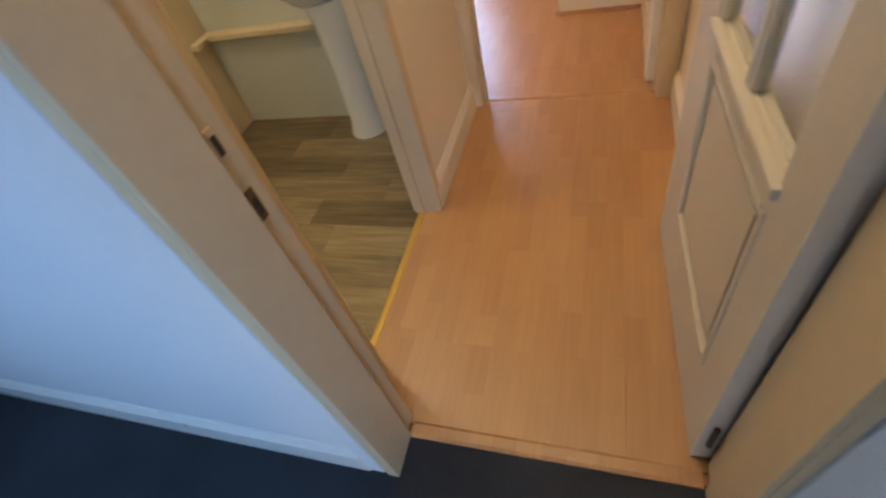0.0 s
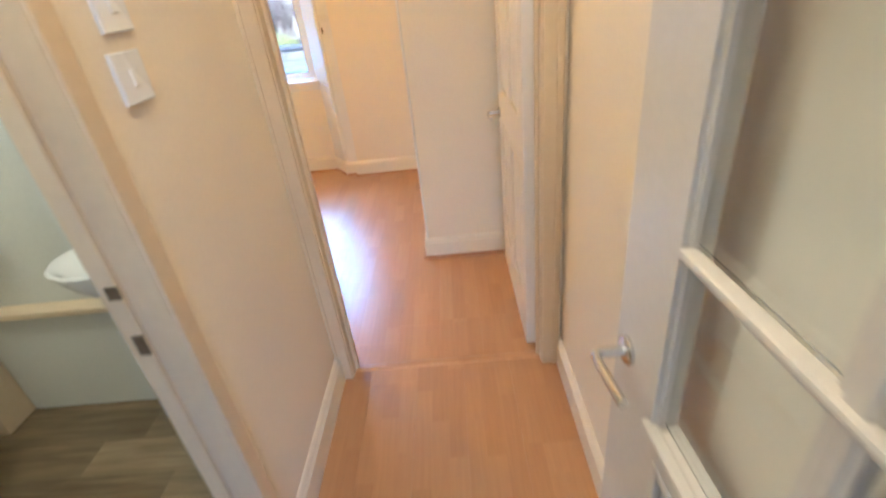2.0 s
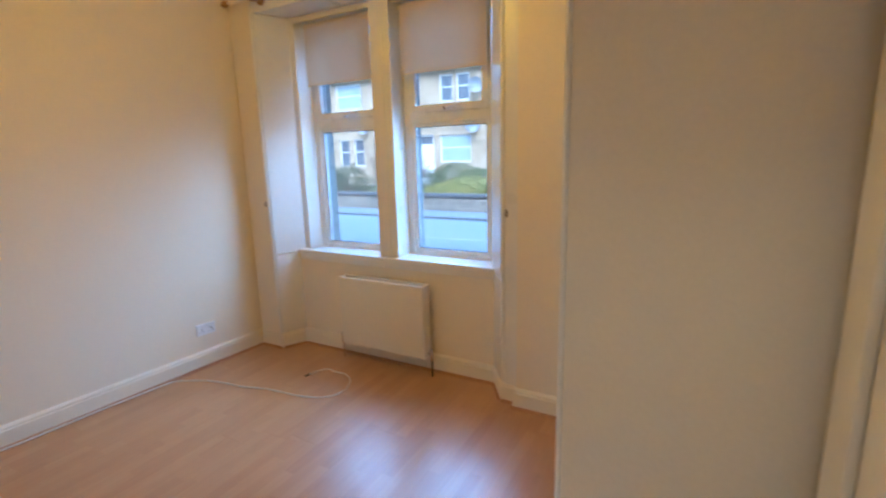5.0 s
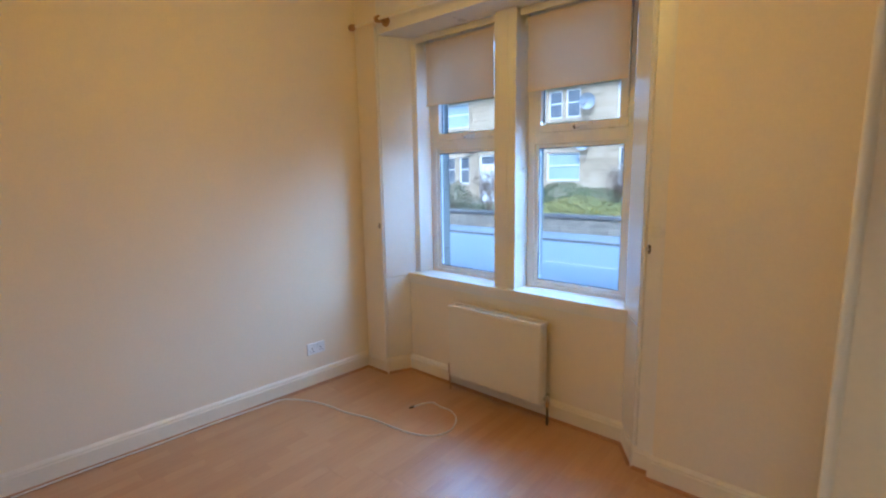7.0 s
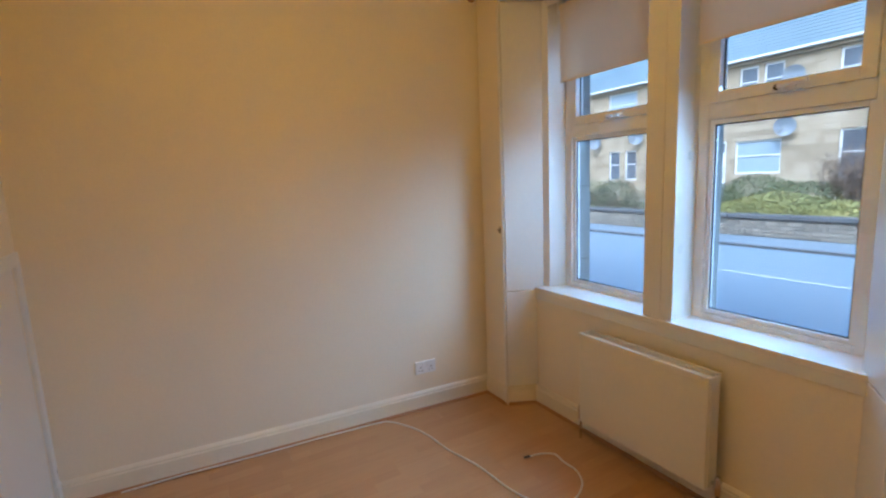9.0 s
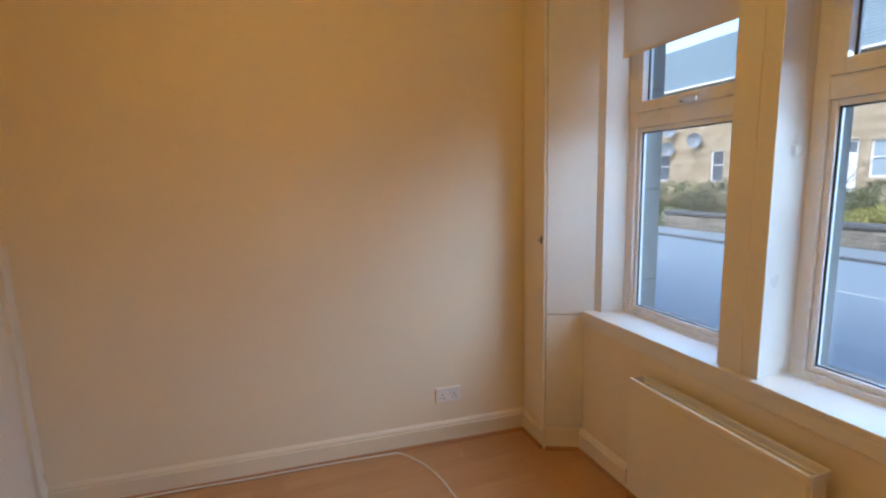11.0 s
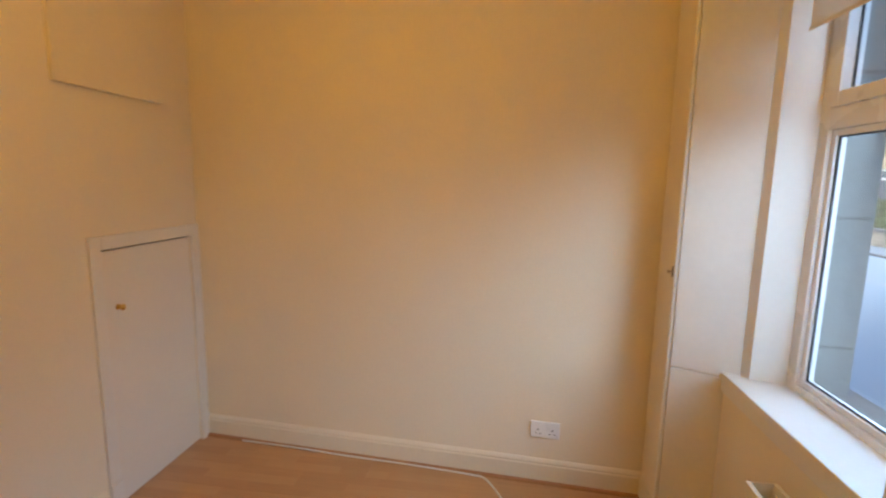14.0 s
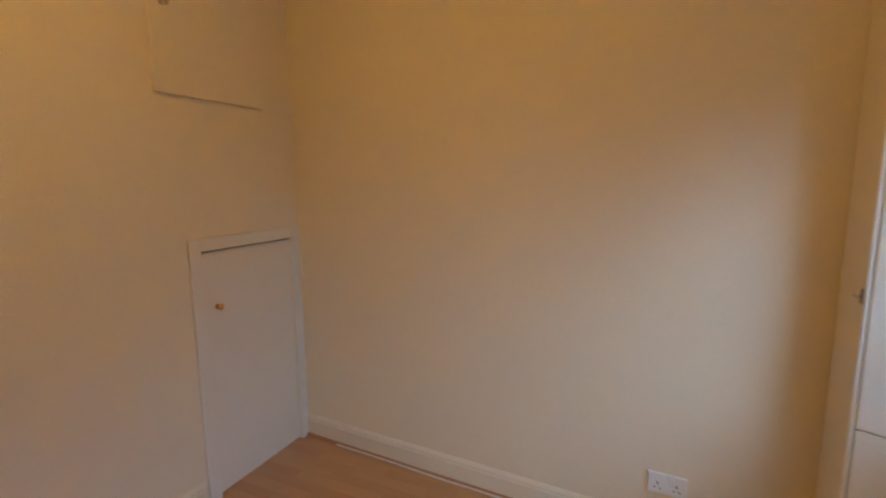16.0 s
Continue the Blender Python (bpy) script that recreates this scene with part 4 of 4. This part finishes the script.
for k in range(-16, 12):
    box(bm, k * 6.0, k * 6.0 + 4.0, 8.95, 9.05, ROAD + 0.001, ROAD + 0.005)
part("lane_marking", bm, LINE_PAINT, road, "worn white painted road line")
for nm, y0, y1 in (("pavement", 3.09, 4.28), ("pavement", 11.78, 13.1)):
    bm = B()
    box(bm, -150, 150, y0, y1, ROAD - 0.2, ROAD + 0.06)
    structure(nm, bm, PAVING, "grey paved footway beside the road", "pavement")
for y0 in (4.285, 11.725):
    kb = thing("kerb", "grey stone kerb along the road", "kerb", (0, y0, ROAD), kind="structure")
    # narrow stones coloured dark to draw the kerb's shadow line
    me = mesh_of("kerb_stone", box(B(), 0.004, 0.896, 0, 0.05, -0.1, 0.062, 0.010), KERB_DARK)
    for k in range(-34, 12):
        o = new("kerb_stone", me)
        o.parent = kb
        o.location = (k * 0.9, 0, 0)

# our own building's stone face
bm = B()
box(bm, -9, -2.195, 2.9305, 3.09, -0.5, 6.0)
box(bm, -0.635, 6, 2.9305, 3.09, -0.5, 6.0)
box(bm, -2.195, -0.635, 2.9305, 3.09, -0.5, 0.70)
box(bm, -2.195, -0.635, 2.9305, 3.09, 2.57, 6.0)
box(bm, -1.475, -1.335, 2.9325, 3.09, 0.70, 2.57)
structure("outer_wall", bm, STONE_PALE, "grey weathered stone outer wall of the flat", "wall")
bm = B()
box(bm, -2.28, -0.55, 2.934, 3.14, 0.702, 0.775, 0.006)
structure("outer_sill", bm, STONE_GREY, "grey stone outer window sill", "sill")
bm = B()
for z in (0.45, 0.95, 1.43, 1.93, 2.4):
    box(bm, -2.199, -2.1925, 2.94, 3.08, z, z + 0.012)
part("mortar_joint", bm, KERB, bpy.data.objects["outer_wall"])


def blocks(bm, x0, x1, z0, z1, y, holes, course=0.28, lengths=(0.35, 0.75), depth=0.03, rng=None):
    """Coursed stone blocks on a wall face, leaving the holes free."""
    z = z0
    while z < z1 - 0.02:
        h = min(course * rng.uniform(0.85, 1.15), z1 - z)
        x = x0 - rng.uniform(0, 0.4)
        while x < x1:
            w = rng.uniform(*lengths)
            a, b = max(x, x0) + 0.006, min(x + w, x1) - 0.006
            x += w
            spans = [(a, b)]
            for hx0, hx1, hz0, hz1 in holes:
                if z + h > hz0 and z < hz1:
                    spans = [s for p, q in spans for s in ((p, min(q, hx0)), (max(p, hx1), q)) if s[1] - s[0] > 0.03]
            for p, q in spans:
                d = depth * rng.uniform(0.6, 1.1)
                vs = [bm.verts.new(v) for v in ((p, y, z + 0.006), (q, y, z + 0.006), (q, y, z + h - 0.006), (p, y, z + h - 0.006),
                                               (p + 0.01, y - d, z + 0.014), (q - 0.01, y - d, z + 0.014), (q - 0.01, y - d, z + h - 0.014), (p + 0.01, y - d, z + h - 0.014))]
                for f in ((4, 5, 6, 7), (0, 1, 5, 4), (1, 2, 6, 5), (2, 3, 7, 6), (3, 0, 4, 7)):
                    bm.faces.new([vs[i] for i in f])
        z += h


def stone_varied(name, tones):
    def build(nt, b):
        geo = nt.nodes.new("ShaderNodeNewGeometry")
        v = coords(nt)
        n = node(nt, "TexNoise", Scale=5.0, Detail=5.0)
        nt.links.new(v, n.inputs["Vector"])
        n2 = node(nt, "TexNoise", Scale=0.35, Detail=3.0)
        nt.links.new(v, n2.inputs["Vector"])
        m1, m2 = node(nt, "Mix"), node(nt, "Mix")
        m1.inputs[0].default_value, m2.inputs[0].default_value = 0.4, 0.35
        nt.links.new(geo.outputs["Random Per Island"], m1.inputs[2])
        nt.links.new(n.outputs[0], m1.inputs[3])
        nt.links.new(m1.outputs[0], m2.inputs[2])
        nt.links.new(n2.outputs[0], m2.inputs[3])
        nt.links.new(ramp(nt, m2.outputs[0], [(0.25, tones[0]), (0.5, tones[1]), (0.75, tones[2])]), b.inputs["Base Color"])
        b.inputs["Roughness"].default_value = 0.88
        bump(nt, b, n.outputs[0], 0.5, 0.01)
    return material(name, build)


ASHLAR = stone_varied("varied_sandstone_blocks", ((0.165, 0.135, 0.093), (0.228, 0.19, 0.135), (0.28, 0.24, 0.182)))
RUBBLE = stone_varied("varied_grey_rubble", ((0.105, 0.096, 0.082), (0.16, 0.148, 0.125), (0.215, 0.198, 0.168)))
HY = 21.7


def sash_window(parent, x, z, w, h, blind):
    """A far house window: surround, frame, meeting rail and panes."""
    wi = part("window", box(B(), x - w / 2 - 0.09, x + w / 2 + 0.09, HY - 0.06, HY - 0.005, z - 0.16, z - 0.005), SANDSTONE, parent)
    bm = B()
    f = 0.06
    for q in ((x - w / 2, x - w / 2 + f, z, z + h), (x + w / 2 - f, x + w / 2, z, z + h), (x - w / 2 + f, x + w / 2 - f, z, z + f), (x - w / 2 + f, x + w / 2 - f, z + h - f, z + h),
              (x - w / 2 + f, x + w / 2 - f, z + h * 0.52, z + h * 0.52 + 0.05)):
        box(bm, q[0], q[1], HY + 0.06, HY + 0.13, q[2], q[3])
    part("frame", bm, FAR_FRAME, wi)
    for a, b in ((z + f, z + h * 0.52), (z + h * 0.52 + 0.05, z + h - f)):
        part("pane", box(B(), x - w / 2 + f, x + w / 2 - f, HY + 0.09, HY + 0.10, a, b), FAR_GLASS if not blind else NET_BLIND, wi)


def terrace(x0, x1, openings, doors, label, door_paints=(DARK_DOOR, DARK_DOOR), chimney=False):
    """A two-storey sandstone house of the row across the street."""
    hs = thing("terraced_house", label, "house", ((x0 + x1) / 2, HY, ROAD))
    base = Matrix.Translation((-(x0 + x1) / 2, -HY, -ROAD))
    rng = random.Random(int(abs(x0) * 10))
    eaves = 5.75
    holes = [(x - w / 2, x + w / 2, z, z + h) for x, z, w, h, _ in openings] + [(x - 0.55, x + 0.55, -0.05, 2.55) for x in doors]
    xs = sorted({x0, x1, *[v for h in holes for v in h[:2]]})
    zs = sorted({-0.6, eaves, *[v for h in holes for v in h[2:]]})
    bm = B()
    for a, b in zip(xs, xs[1:]):
        for c, e in zip(zs, zs[1:]):
            if not any(h[0] < (a + b) / 2 < h[1] and h[2] < (c + e) / 2 < h[3] for h in holes):
                box(bm, a, b, HY, HY + 0.35, c, e)
    box(bm, x0, x1, HY + 6.6, HY + 7, -0.6, eaves)
    box(bm, x0, x0 + 0.3, HY + 0.36, HY + 6.6, -0.6, eaves)
    box(bm, x1 - 0.3, x1, HY + 0.36, HY + 6.6, -0.6, eaves)
    box(bm, x0 + 0.3, x1 - 0.3, HY + 0.36, HY + 6.6, 2.7, 2.8)
    wall = part("wall", bm, SANDSTONE, hs)
    bm = B()
    blocks(bm, x0, x1, -0.4, eaves - 0.2, HY, holes, 0.23, (0.3, 0.62), 0.014, rng)
    tagged(part("stone_block", bm, ASHLAR, wall), kind="stuff")
    bm = B()
    prof = [(HY - 0.25, eaves - 0.05), (HY + 3.5, 8.9), (HY + 7.25, eaves - 0.05)]
    a = [bm.verts.new((x0, y, z)) for y, z in prof]
    b = [bm.verts.new((x1, y, z)) for y, z in prof]
    bm.faces.new(a)
    bm.faces.new(b[::-1])
    for i in range(3):
        bm.faces.new((a[i], b[i], b[(i + 1) % 3], a[(i + 1) % 3]))
    roof = part("roof", bm, SLATE, hs, "blue-grey slate roof")
    bm = B()
    slope = (8.9 - eaves + 0.05) / 3.75
    for k in range(19):
        y = HY - 0.25 + k * 0.2
        z = eaves - 0.05 + (y - HY + 0.25) * slope
        x = x0 + (k % 2) * 0.15
        while x < x1 - 0.05:
            e = min(x + 0.29, x1)
            v = [bm.verts.new(p) for p in ((x, y - 0.03, z + 0.03), (e, y - 0.03, z + 0.03), (e, y + 0.21, z + 0.21 * slope + 0.012), (x, y + 0.21, z + 0.21 * slope + 0.012), (x, y - 0.03, z), (e, y - 0.03, z))]
            bm.faces.new((v[0], v[1], v[2], v[3]))
            bm.faces.new((v[4], v[5], v[1], v[0]))
            x += 0.30
    tagged(part("slate", bm, SLATE, roof), kind="stuff")
    part("gutter", tube(B(), [(x0, HY - 0.30, eaves - 0.02), (x1, HY - 0.30, eaves - 0.02)], 0.06, 10), FAR_FRAME, hs, "pale gutter", smooth=True)
    part("cornice", box(B(), x0, x1, HY - 0.14, HY - 0.001, eaves - 0.2, eaves - 0.05, 0.02), SANDSTONE, hs)
    part("downpipe", tube(B(), [(x1 - 0.12, HY - 0.1, -0.3), (x1 - 0.12, HY - 0.1, eaves - 0.2)], 0.045, 8), DISH_GREY, hs, smooth=True)
    if chimney:
        stack = part("chimney", box(B(), x0 + 2.35, x0 + 3.65, HY + 3.1, HY + 3.9, 8.2, 10.1, 0.02), ASHLAR, hs, "sandstone chimney stack")
        part("cap", box(B(), x0 + 2.27, x0 + 3.73, HY + 3.02, HY + 3.98, 10.102, 10.24, 0.02), SANDSTONE, stack)
        for k in range(4):
            part("chimney_pot", lathe(B(), [(0.13, 0.0), (0.12, 0.25), (0.10, 0.5), (0.13, 0.52), (0.13, 0.57), (0.09, 0.57)], Matrix.Translation((x0 + 2.53 + 0.31 * k, HY + 3.5, 10.241)), 12), SANDSTONE, stack, smooth=True)
    for o in openings:
        sash_window(hs, *o)
    for x, door_paint in zip(doors, door_paints):
        d = part("door", box(B(), x - 0.45, x + 0.45, HY + 0.10, HY + 0.15, 0.0, 2.0), door_paint, hs, "painted front door")
        bm = B()
        for q in ((x - 0.55, x - 0.451, 0.0, 2.55), (x + 0.451, x + 0.55, 0.0, 2.55), (x - 0.45, x + 0.45, 2.001, 2.08), (x - 0.45, x + 0.45, 2.47, 2.55)):
            box(bm, q[0], q[1], HY + 0.08, HY + 0.16, q[2], q[3])
        part("frame", bm, FAR_FRAME, d)
        part("fanlight", box(B(), x - 0.45, x + 0.45, HY + 0.11, HY + 0.12, 2.08, 2.47), FAR_GLASS, d)
        part("step", box(B(), x - 0.7, x + 0.7, HY - 0.5, HY - 0.035, -0.45, -0.02, 0.01), KERB, d)
    for o in hs.children:
        o.matrix_parent_inverse = base
    return hs


LOOK = "two-storey sandstone terraced house with slate roof across the street"
terrace(-14.2, -4.6, [(-10.55, 1.15, 1.75, 1.35, True), (-11.02, 4.15, 0.72, 1.3, False), (-10.08, 4.15, 0.72, 1.3, False), (-7.3, 0.9, 1.0, 1.75, False), (-7.5, 4.0, 0.9, 1.45, False), (-5.6, 4.0, 0.9, 1.45, False)], [-12.35], LOOK, (FAR_FRAME,))
terrace(-25.0, -14.2, [(-17.77, 1.0, 0.70, 1.5, False), (-16.72, 1.0, 0.70, 1.5, False), (-17.28, 4.15, 1.8, 1.35, True), (-22.3, 1.05, 0.84, 1.42, False), (-21.15, 1.05, 0.84, 1.42, False), (-21.75, 3.95, 1.7, 1.5, True)], [-15.1, -23.75], LOOK, (FAR_FRAME, DARK_DOOR))
terrace(-34.0, -25.0, [(-26.5, 1.0, 0.7, 1.45, False), (-27.4, 1.0, 0.7, 1.45, False), (-26.9, 4.1, 1.5, 1.35, True), (-30.6, 1.0, 1.5, 1.45, False), (-30.6, 4.1, 1.5, 1.35, False)], [-28.9], LOOK, chimney=True)
terrace(-4.6, 4.8, [(-1.2, 1.0, 1.7, 1.45, True), (-1.6, 4.1, 0.72, 1.35, False), (-0.6, 4.1, 0.72, 1.35, False), (2.3, 1.0, 1.0, 1.6, False), (2.3, 4.1, 0.9, 1.4, False)], [-3.4], LOOK, chimney=True)


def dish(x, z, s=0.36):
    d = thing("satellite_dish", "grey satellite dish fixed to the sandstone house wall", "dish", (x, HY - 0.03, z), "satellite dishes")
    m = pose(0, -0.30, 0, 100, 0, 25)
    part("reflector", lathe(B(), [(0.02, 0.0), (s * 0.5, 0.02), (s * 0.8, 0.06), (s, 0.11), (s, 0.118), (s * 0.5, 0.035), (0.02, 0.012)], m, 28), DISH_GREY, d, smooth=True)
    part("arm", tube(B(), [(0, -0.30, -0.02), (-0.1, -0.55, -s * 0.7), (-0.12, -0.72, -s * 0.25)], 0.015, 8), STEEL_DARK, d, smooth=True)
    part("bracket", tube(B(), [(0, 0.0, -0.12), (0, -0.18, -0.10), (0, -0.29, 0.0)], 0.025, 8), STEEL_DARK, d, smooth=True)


for x, z in ((-9.25, 4.79), (-9.44, 2.94), (-16.15, 3.15), (-18.85, 3.1), (-20.5, 3.74), (-20.55, 2.76)):
    dish(x, z)

# low garden wall with coping
WALL_GAPS = [(-12.95, -12.25), (-24.4, -23.2), (-3.4, -2.5)]
x = -40.0
rng = random.Random(5)
for g0, g1 in sorted(WALL_GAPS) + [(12.0, 13.0)]:
    gw = thing("garden_wall", "low grey rubble garden wall with stone coping", "garden wall", ((x + g0) / 2, 13.25, ROAD + 0.06), kind="structure")
    hw = (g0 - x) / 2
    core = part("wall_core", box(B(), -hw, hw, -0.11, 0.11, 0, 0.44), STONE_GREY, gw)
    bm = B()
    blocks(bm, -hw, hw, 0.0, 0.44, -0.111, [], 0.10, (0.12, 0.34), 0.025, rng)
    tagged(part("rubble_stone", bm, RUBBLE, core), kind="stuff")
    bm = B()
    k = -hw
    while k < hw:
        e = min(k + rng.uniform(0.6, 0.95), hw)
        box(bm, k + 0.005, e - 0.005, -0.18, 0.16, 0.442, 0.54 + rng.uniform(-0.006, 0.006), 0.012)
        k = e
    part("coping", bm, KERB_DARK, gw)
    x = g1


def foliage(bm, centre, radii, count, size, rng, shell=0.3):
    """Small leaves scattered through an uneven mound."""
    c = Vector(centre)
    for _ in range(count):
        d = Vector((rng.gauss(0, 1), rng.gauss(0, 1), rng.gauss(0, 1))).normalized()
        lump = 1 + 0.09 * noise.noise(d * 2.3 + c * 0.7)
        r = lump * (1 - shell * rng.random() ** 2)
        p = c + Vector((d.x * radii[0], d.y * radii[1], d.z * radii[2])) * r
        if p.z < ROAD + 0.02:
            continue
        u = Vector((rng.gauss(0, 1), rng.gauss(0, 1), rng.gauss(0, 1))).normalized()
        w = u.cross(d + Vector((0.01, 0.02, 0.03))).normalized()
        s = size * rng.uniform(0.6, 1.3)
        v = [bm.verts.new(q) for q in (p - u * s, p + w * s * 0.5, p + u * s, p - w * s * 0.5)]
        bm.faces.new(v)


def twigs(bm, x, y, height, spread, count, rng):
    """Bare stems that fork twice."""
    for _ in range(count):
        a = Vector((x + rng.uniform(-0.15, 0.15), y + rng.uniform(-0.15, 0.15), ROAD - 0.05))
        b = a + Vector((rng.uniform(-spread, spread) * 0.4, rng.uniform(-spread, spread) * 0.4, height * rng.uniform(0.4, 0.6)))
        tube(bm, [a, (a + b) / 2 + Vector((rng.uniform(-0.04, 0.04), 0, 0)), b], [0.018, 0.014, 0.011], 4)
        for _ in range(4):
            c = b + Vector((rng.uniform(-spread, spread) * 0.5, rng.uniform(-spread, spread) * 0.5, height * rng.uniform(0.15, 0.45)))
            tube(bm, [b, (b + c) / 2 + Vector((0, 0, 0.03)), c], [0.011, 0.008, 0.005], 4)
            for _ in range(3):
                e = c + Vector((rng.uniform(-0.25, 0.25), rng.uniform(-0.25, 0.25), rng.uniform(0.02, 0.3)))
                tube(bm, [c, e], [0.006, 0.003], 3)


def hedge(label, mounds, mat, size=0.045, density=900):
    rng = random.Random(len(mounds) * 7 + int(abs(mounds[0][0]) * 10))
    x, y = mounds[0][0], mounds[0][1]
    h = thing("hedge", label, "hedge", (x, y, ROAD))
    bm = B()
    for mx, my, mz, rx, ry, rz in mounds:
        foliage(bm, (mx, my, mz), (rx, ry, rz), int(density * (rx * ry + ry * rz + rx * rz)), size, rng)
    o = part("leaves", bm, mat, h)
    o.matrix_parent_inverse = Matrix.Translation((-x, -y, -ROAD))
    bm = B()
    for mx, my, mz, rx, ry, rz in mounds:
        twigs(bm, mx, my, (mz + rz * 0.3 - ROAD) * 0.7, rx * 0.5, 5, rng)
    o = part("stems", bm, TWIG, h, "woody stems")
    o.matrix_parent_inverse = Matrix.Translation((-x, -y, -ROAD))


hedge("clipped golden-green garden hedge behind the low wall", [(-7.1, 14.2, 0.12, 1.0, 0.65, 0.45), (-6.15, 14.2, 0.20, 1.3, 0.7, 0.60), (-5.1, 14.2, 0.12, 1.2, 0.65, 0.52)], LEAF_YELLOW, 0.03, 4200)
hedge("dark green clipped hedge in the front garden", [(-7.9, 16.6, 0.45, 1.3, 0.8, 0.76), (-6.7, 16.8, 0.40, 1.4, 0.8, 0.60), (-9.3, 16.5, 0.35, 1.0, 0.8, 0.6)], LEAF_GREEN, 0.032, 2800)
hedge("dense dark garden shrub beside the path", [(-11.6, 14.6, 0.4, 0.8, 0.7, 0.9), (-12.5, 14.7, 0.2, 0.7, 0.7, 0.7), (-10.7, 14.6, 0.2, 0.5, 0.6, 0.6)], LEAF_DARK, 0.03, 1600)
hedge("long dark green hedge by the neighbouring gardens", [(-15.4 - 1.25 * k, 18.9, 0.42, 1.0, 0.6, 0.72) for k in range(9)], LEAF_GREEN, 0.035, 1300)
hedge("low clipped green hedge along the top of the garden wall", [(-13.5 - 0.9 * k, 13.62, 0.27, 0.62, 0.30, 0.36) for k in range(5)], LEAF_GREEN, 0.03, 4500)
hedge("low green hedge further along the wall", [(-1.5 + 1.3 * k, 14.4, 0.2, 0.9, 0.6, 0.6) for k in range(4)], LEAF_GREEN, 0.05, 600)
rng = random.Random(9)
for sx, sy in ((-5.0, 16.0), (-5.7, 16.9), (-4.4, 16.5), (-10.4, 15.3), (-9.3, 15.5)):
    sh = thing("bare_shrub", "leafless garden shrub of thin brown stems", "shrub", (sx, sy, ROAD))
    bm = B()
    twigs(bm, 0, 0, 2.1, 1.1, 26, rng)
    o = part("stems", bm, TWIG, sh)
    o.location = (0, 0, -ROAD)


def wheelie_bin(x, y, mat, label):
    b = thing("wheelie_bin", label, "bin", (x, y, GARDEN), "street bins")
    bm = B()
    a = [bm.verts.new(p) for p in ((-0.20, -0.24, 0.04), (0.20, -0.24, 0.04), (0.20, 0.24, 0.04), (-0.20, 0.24, 0.04))]
    c = [bm.verts.new(p) for p in ((-0.27, -0.33, 0.98), (0.27, -0.33, 0.98), (0.27, 0.33, 0.98), (-0.27, 0.33, 0.98))]
    bm.faces.new(a[::-1])
    bm.faces.new(c)
    for i in range(4):
        bm.faces.new((a[i], a[(i + 1) % 4], c[(i + 1) % 4], c[i]))
    bmesh.ops.bevel(bm, geom=list(bm.edges), offset=0.025, segments=2, affect="EDGES")
    part("body", bm, mat, b)
    bm = B()
    box(bm, -0.29, 0.29, -0.36, 0.34, 0.985, 1.05, 0.025)
    part("lid", bm, mat, b)
    for sx in (-0.22, 0.22):
        part("wheel", lathe(B(), [(0.03, -0.03), (0.10, -0.03), (0.10, 0.03), (0.03, 0.03)], pose(sx, 0.27, 0.10, 0, 90, 0), 18), RUBBER, b, "black rubber wheel", smooth=True)
    part("handle", tube(B(), [(-0.22, 0.36, 1.0), (0.22, 0.36, 1.0)], 0.014, 8), mat, b, smooth=True)
    b.scale = (0.8, 0.8, 0.95)


wheelie_bin(-17.55, 17.0, BIN_GREEN, "green plastic wheelie bin in a front garden")
wheelie_bin(-17.95, 17.75, BIN_BLUE, "blue plastic wheelie bin in a front garden")

post = thing("gate_post", "dark square timber gate post at the garden wall", "gate post", (-12.87, 13.25, ROAD + 0.06))
part("shaft", box(B(), -0.036, 0.036, -0.036, 0.036, 0, 0.95, 0.006), DARK_DOOR, post)
part("cap", box(B(), -0.046, 0.046, -0.046, 0.046, 0.9505, 0.98, 0.006), DARK_DOOR, post)

# ---- floor boards ----


def boards(parent, x0, x1, y0, y1, z_top, width, length, mat, name, along_x=False, chamfer=0.0005, thick=0.008, seed=3, keep=None):
    rng = random.Random(seed)
    cache = {}
    u0, u1, v0, v1 = (y0, y1, x0, x1) if along_x else (x0, x1, y0, y1)
    u = u0
    while u < u1 - 0.005:
        w = min(width, u1 - u)
        v = v0 - rng.uniform(0.05, 0.95) * length
        while v < v1:
            a, b = max(v, v0), min(v + length, v1)
            v += length
            if b - a < 0.02:
                continue
            key = (round(w, 3), round(b - a, 3))
            if key not in cache:
                bm = B()
                c = chamfer
                W, L = key
                lo = [(0.0002, 0.0002), (W - 0.0002, 0.0002), (W - 0.0002, L - 0.0002), (0.0002, L - 0.0002)]
                hi = [(c, c), (W - c, c), (W - c, L - c), (c, L - c)]
                if along_x:
                    lo, hi = [(q, p) for p, q in lo], [(q, p) for p, q in hi]
                r = [[bm.verts.new((p, q, z)) for p, q in ring] for ring, z in ((lo, -thick), (lo, -c * 0.5), (hi, 0))]
                for s, t_ in zip(r, r[1:]):
                    for i in range(4):
                        bm.faces.new((s[i], s[(i + 1) % 4], t_[(i + 1) % 4], t_[i]))
                bm.faces.new(r[2])
                cache[key] = mesh_of(name, bm, mat)
            o = new(name, cache[key])
            o.parent = parent
            o.location = (a, u, z_top) if along_x else (u, a, z_top)
        u += width


boards(floor, -2.90, 0.86, 0.012, 2.69, 0.0, 0.192, 1.285, LAMINATE, "plank", seed=4)
boards(floor, -0.115, 0.865, -1.645, 0.010, 0.0, 0.192, 1.285, LAMINATE, "plank", seed=6)
boards(bath_floor, -2.2, -0.135, -1.64, -0.04, -0.0045, 0.152, 0.914, VINYL, "vinyl_plank", along_x=True, thick=0.0035, seed=8)
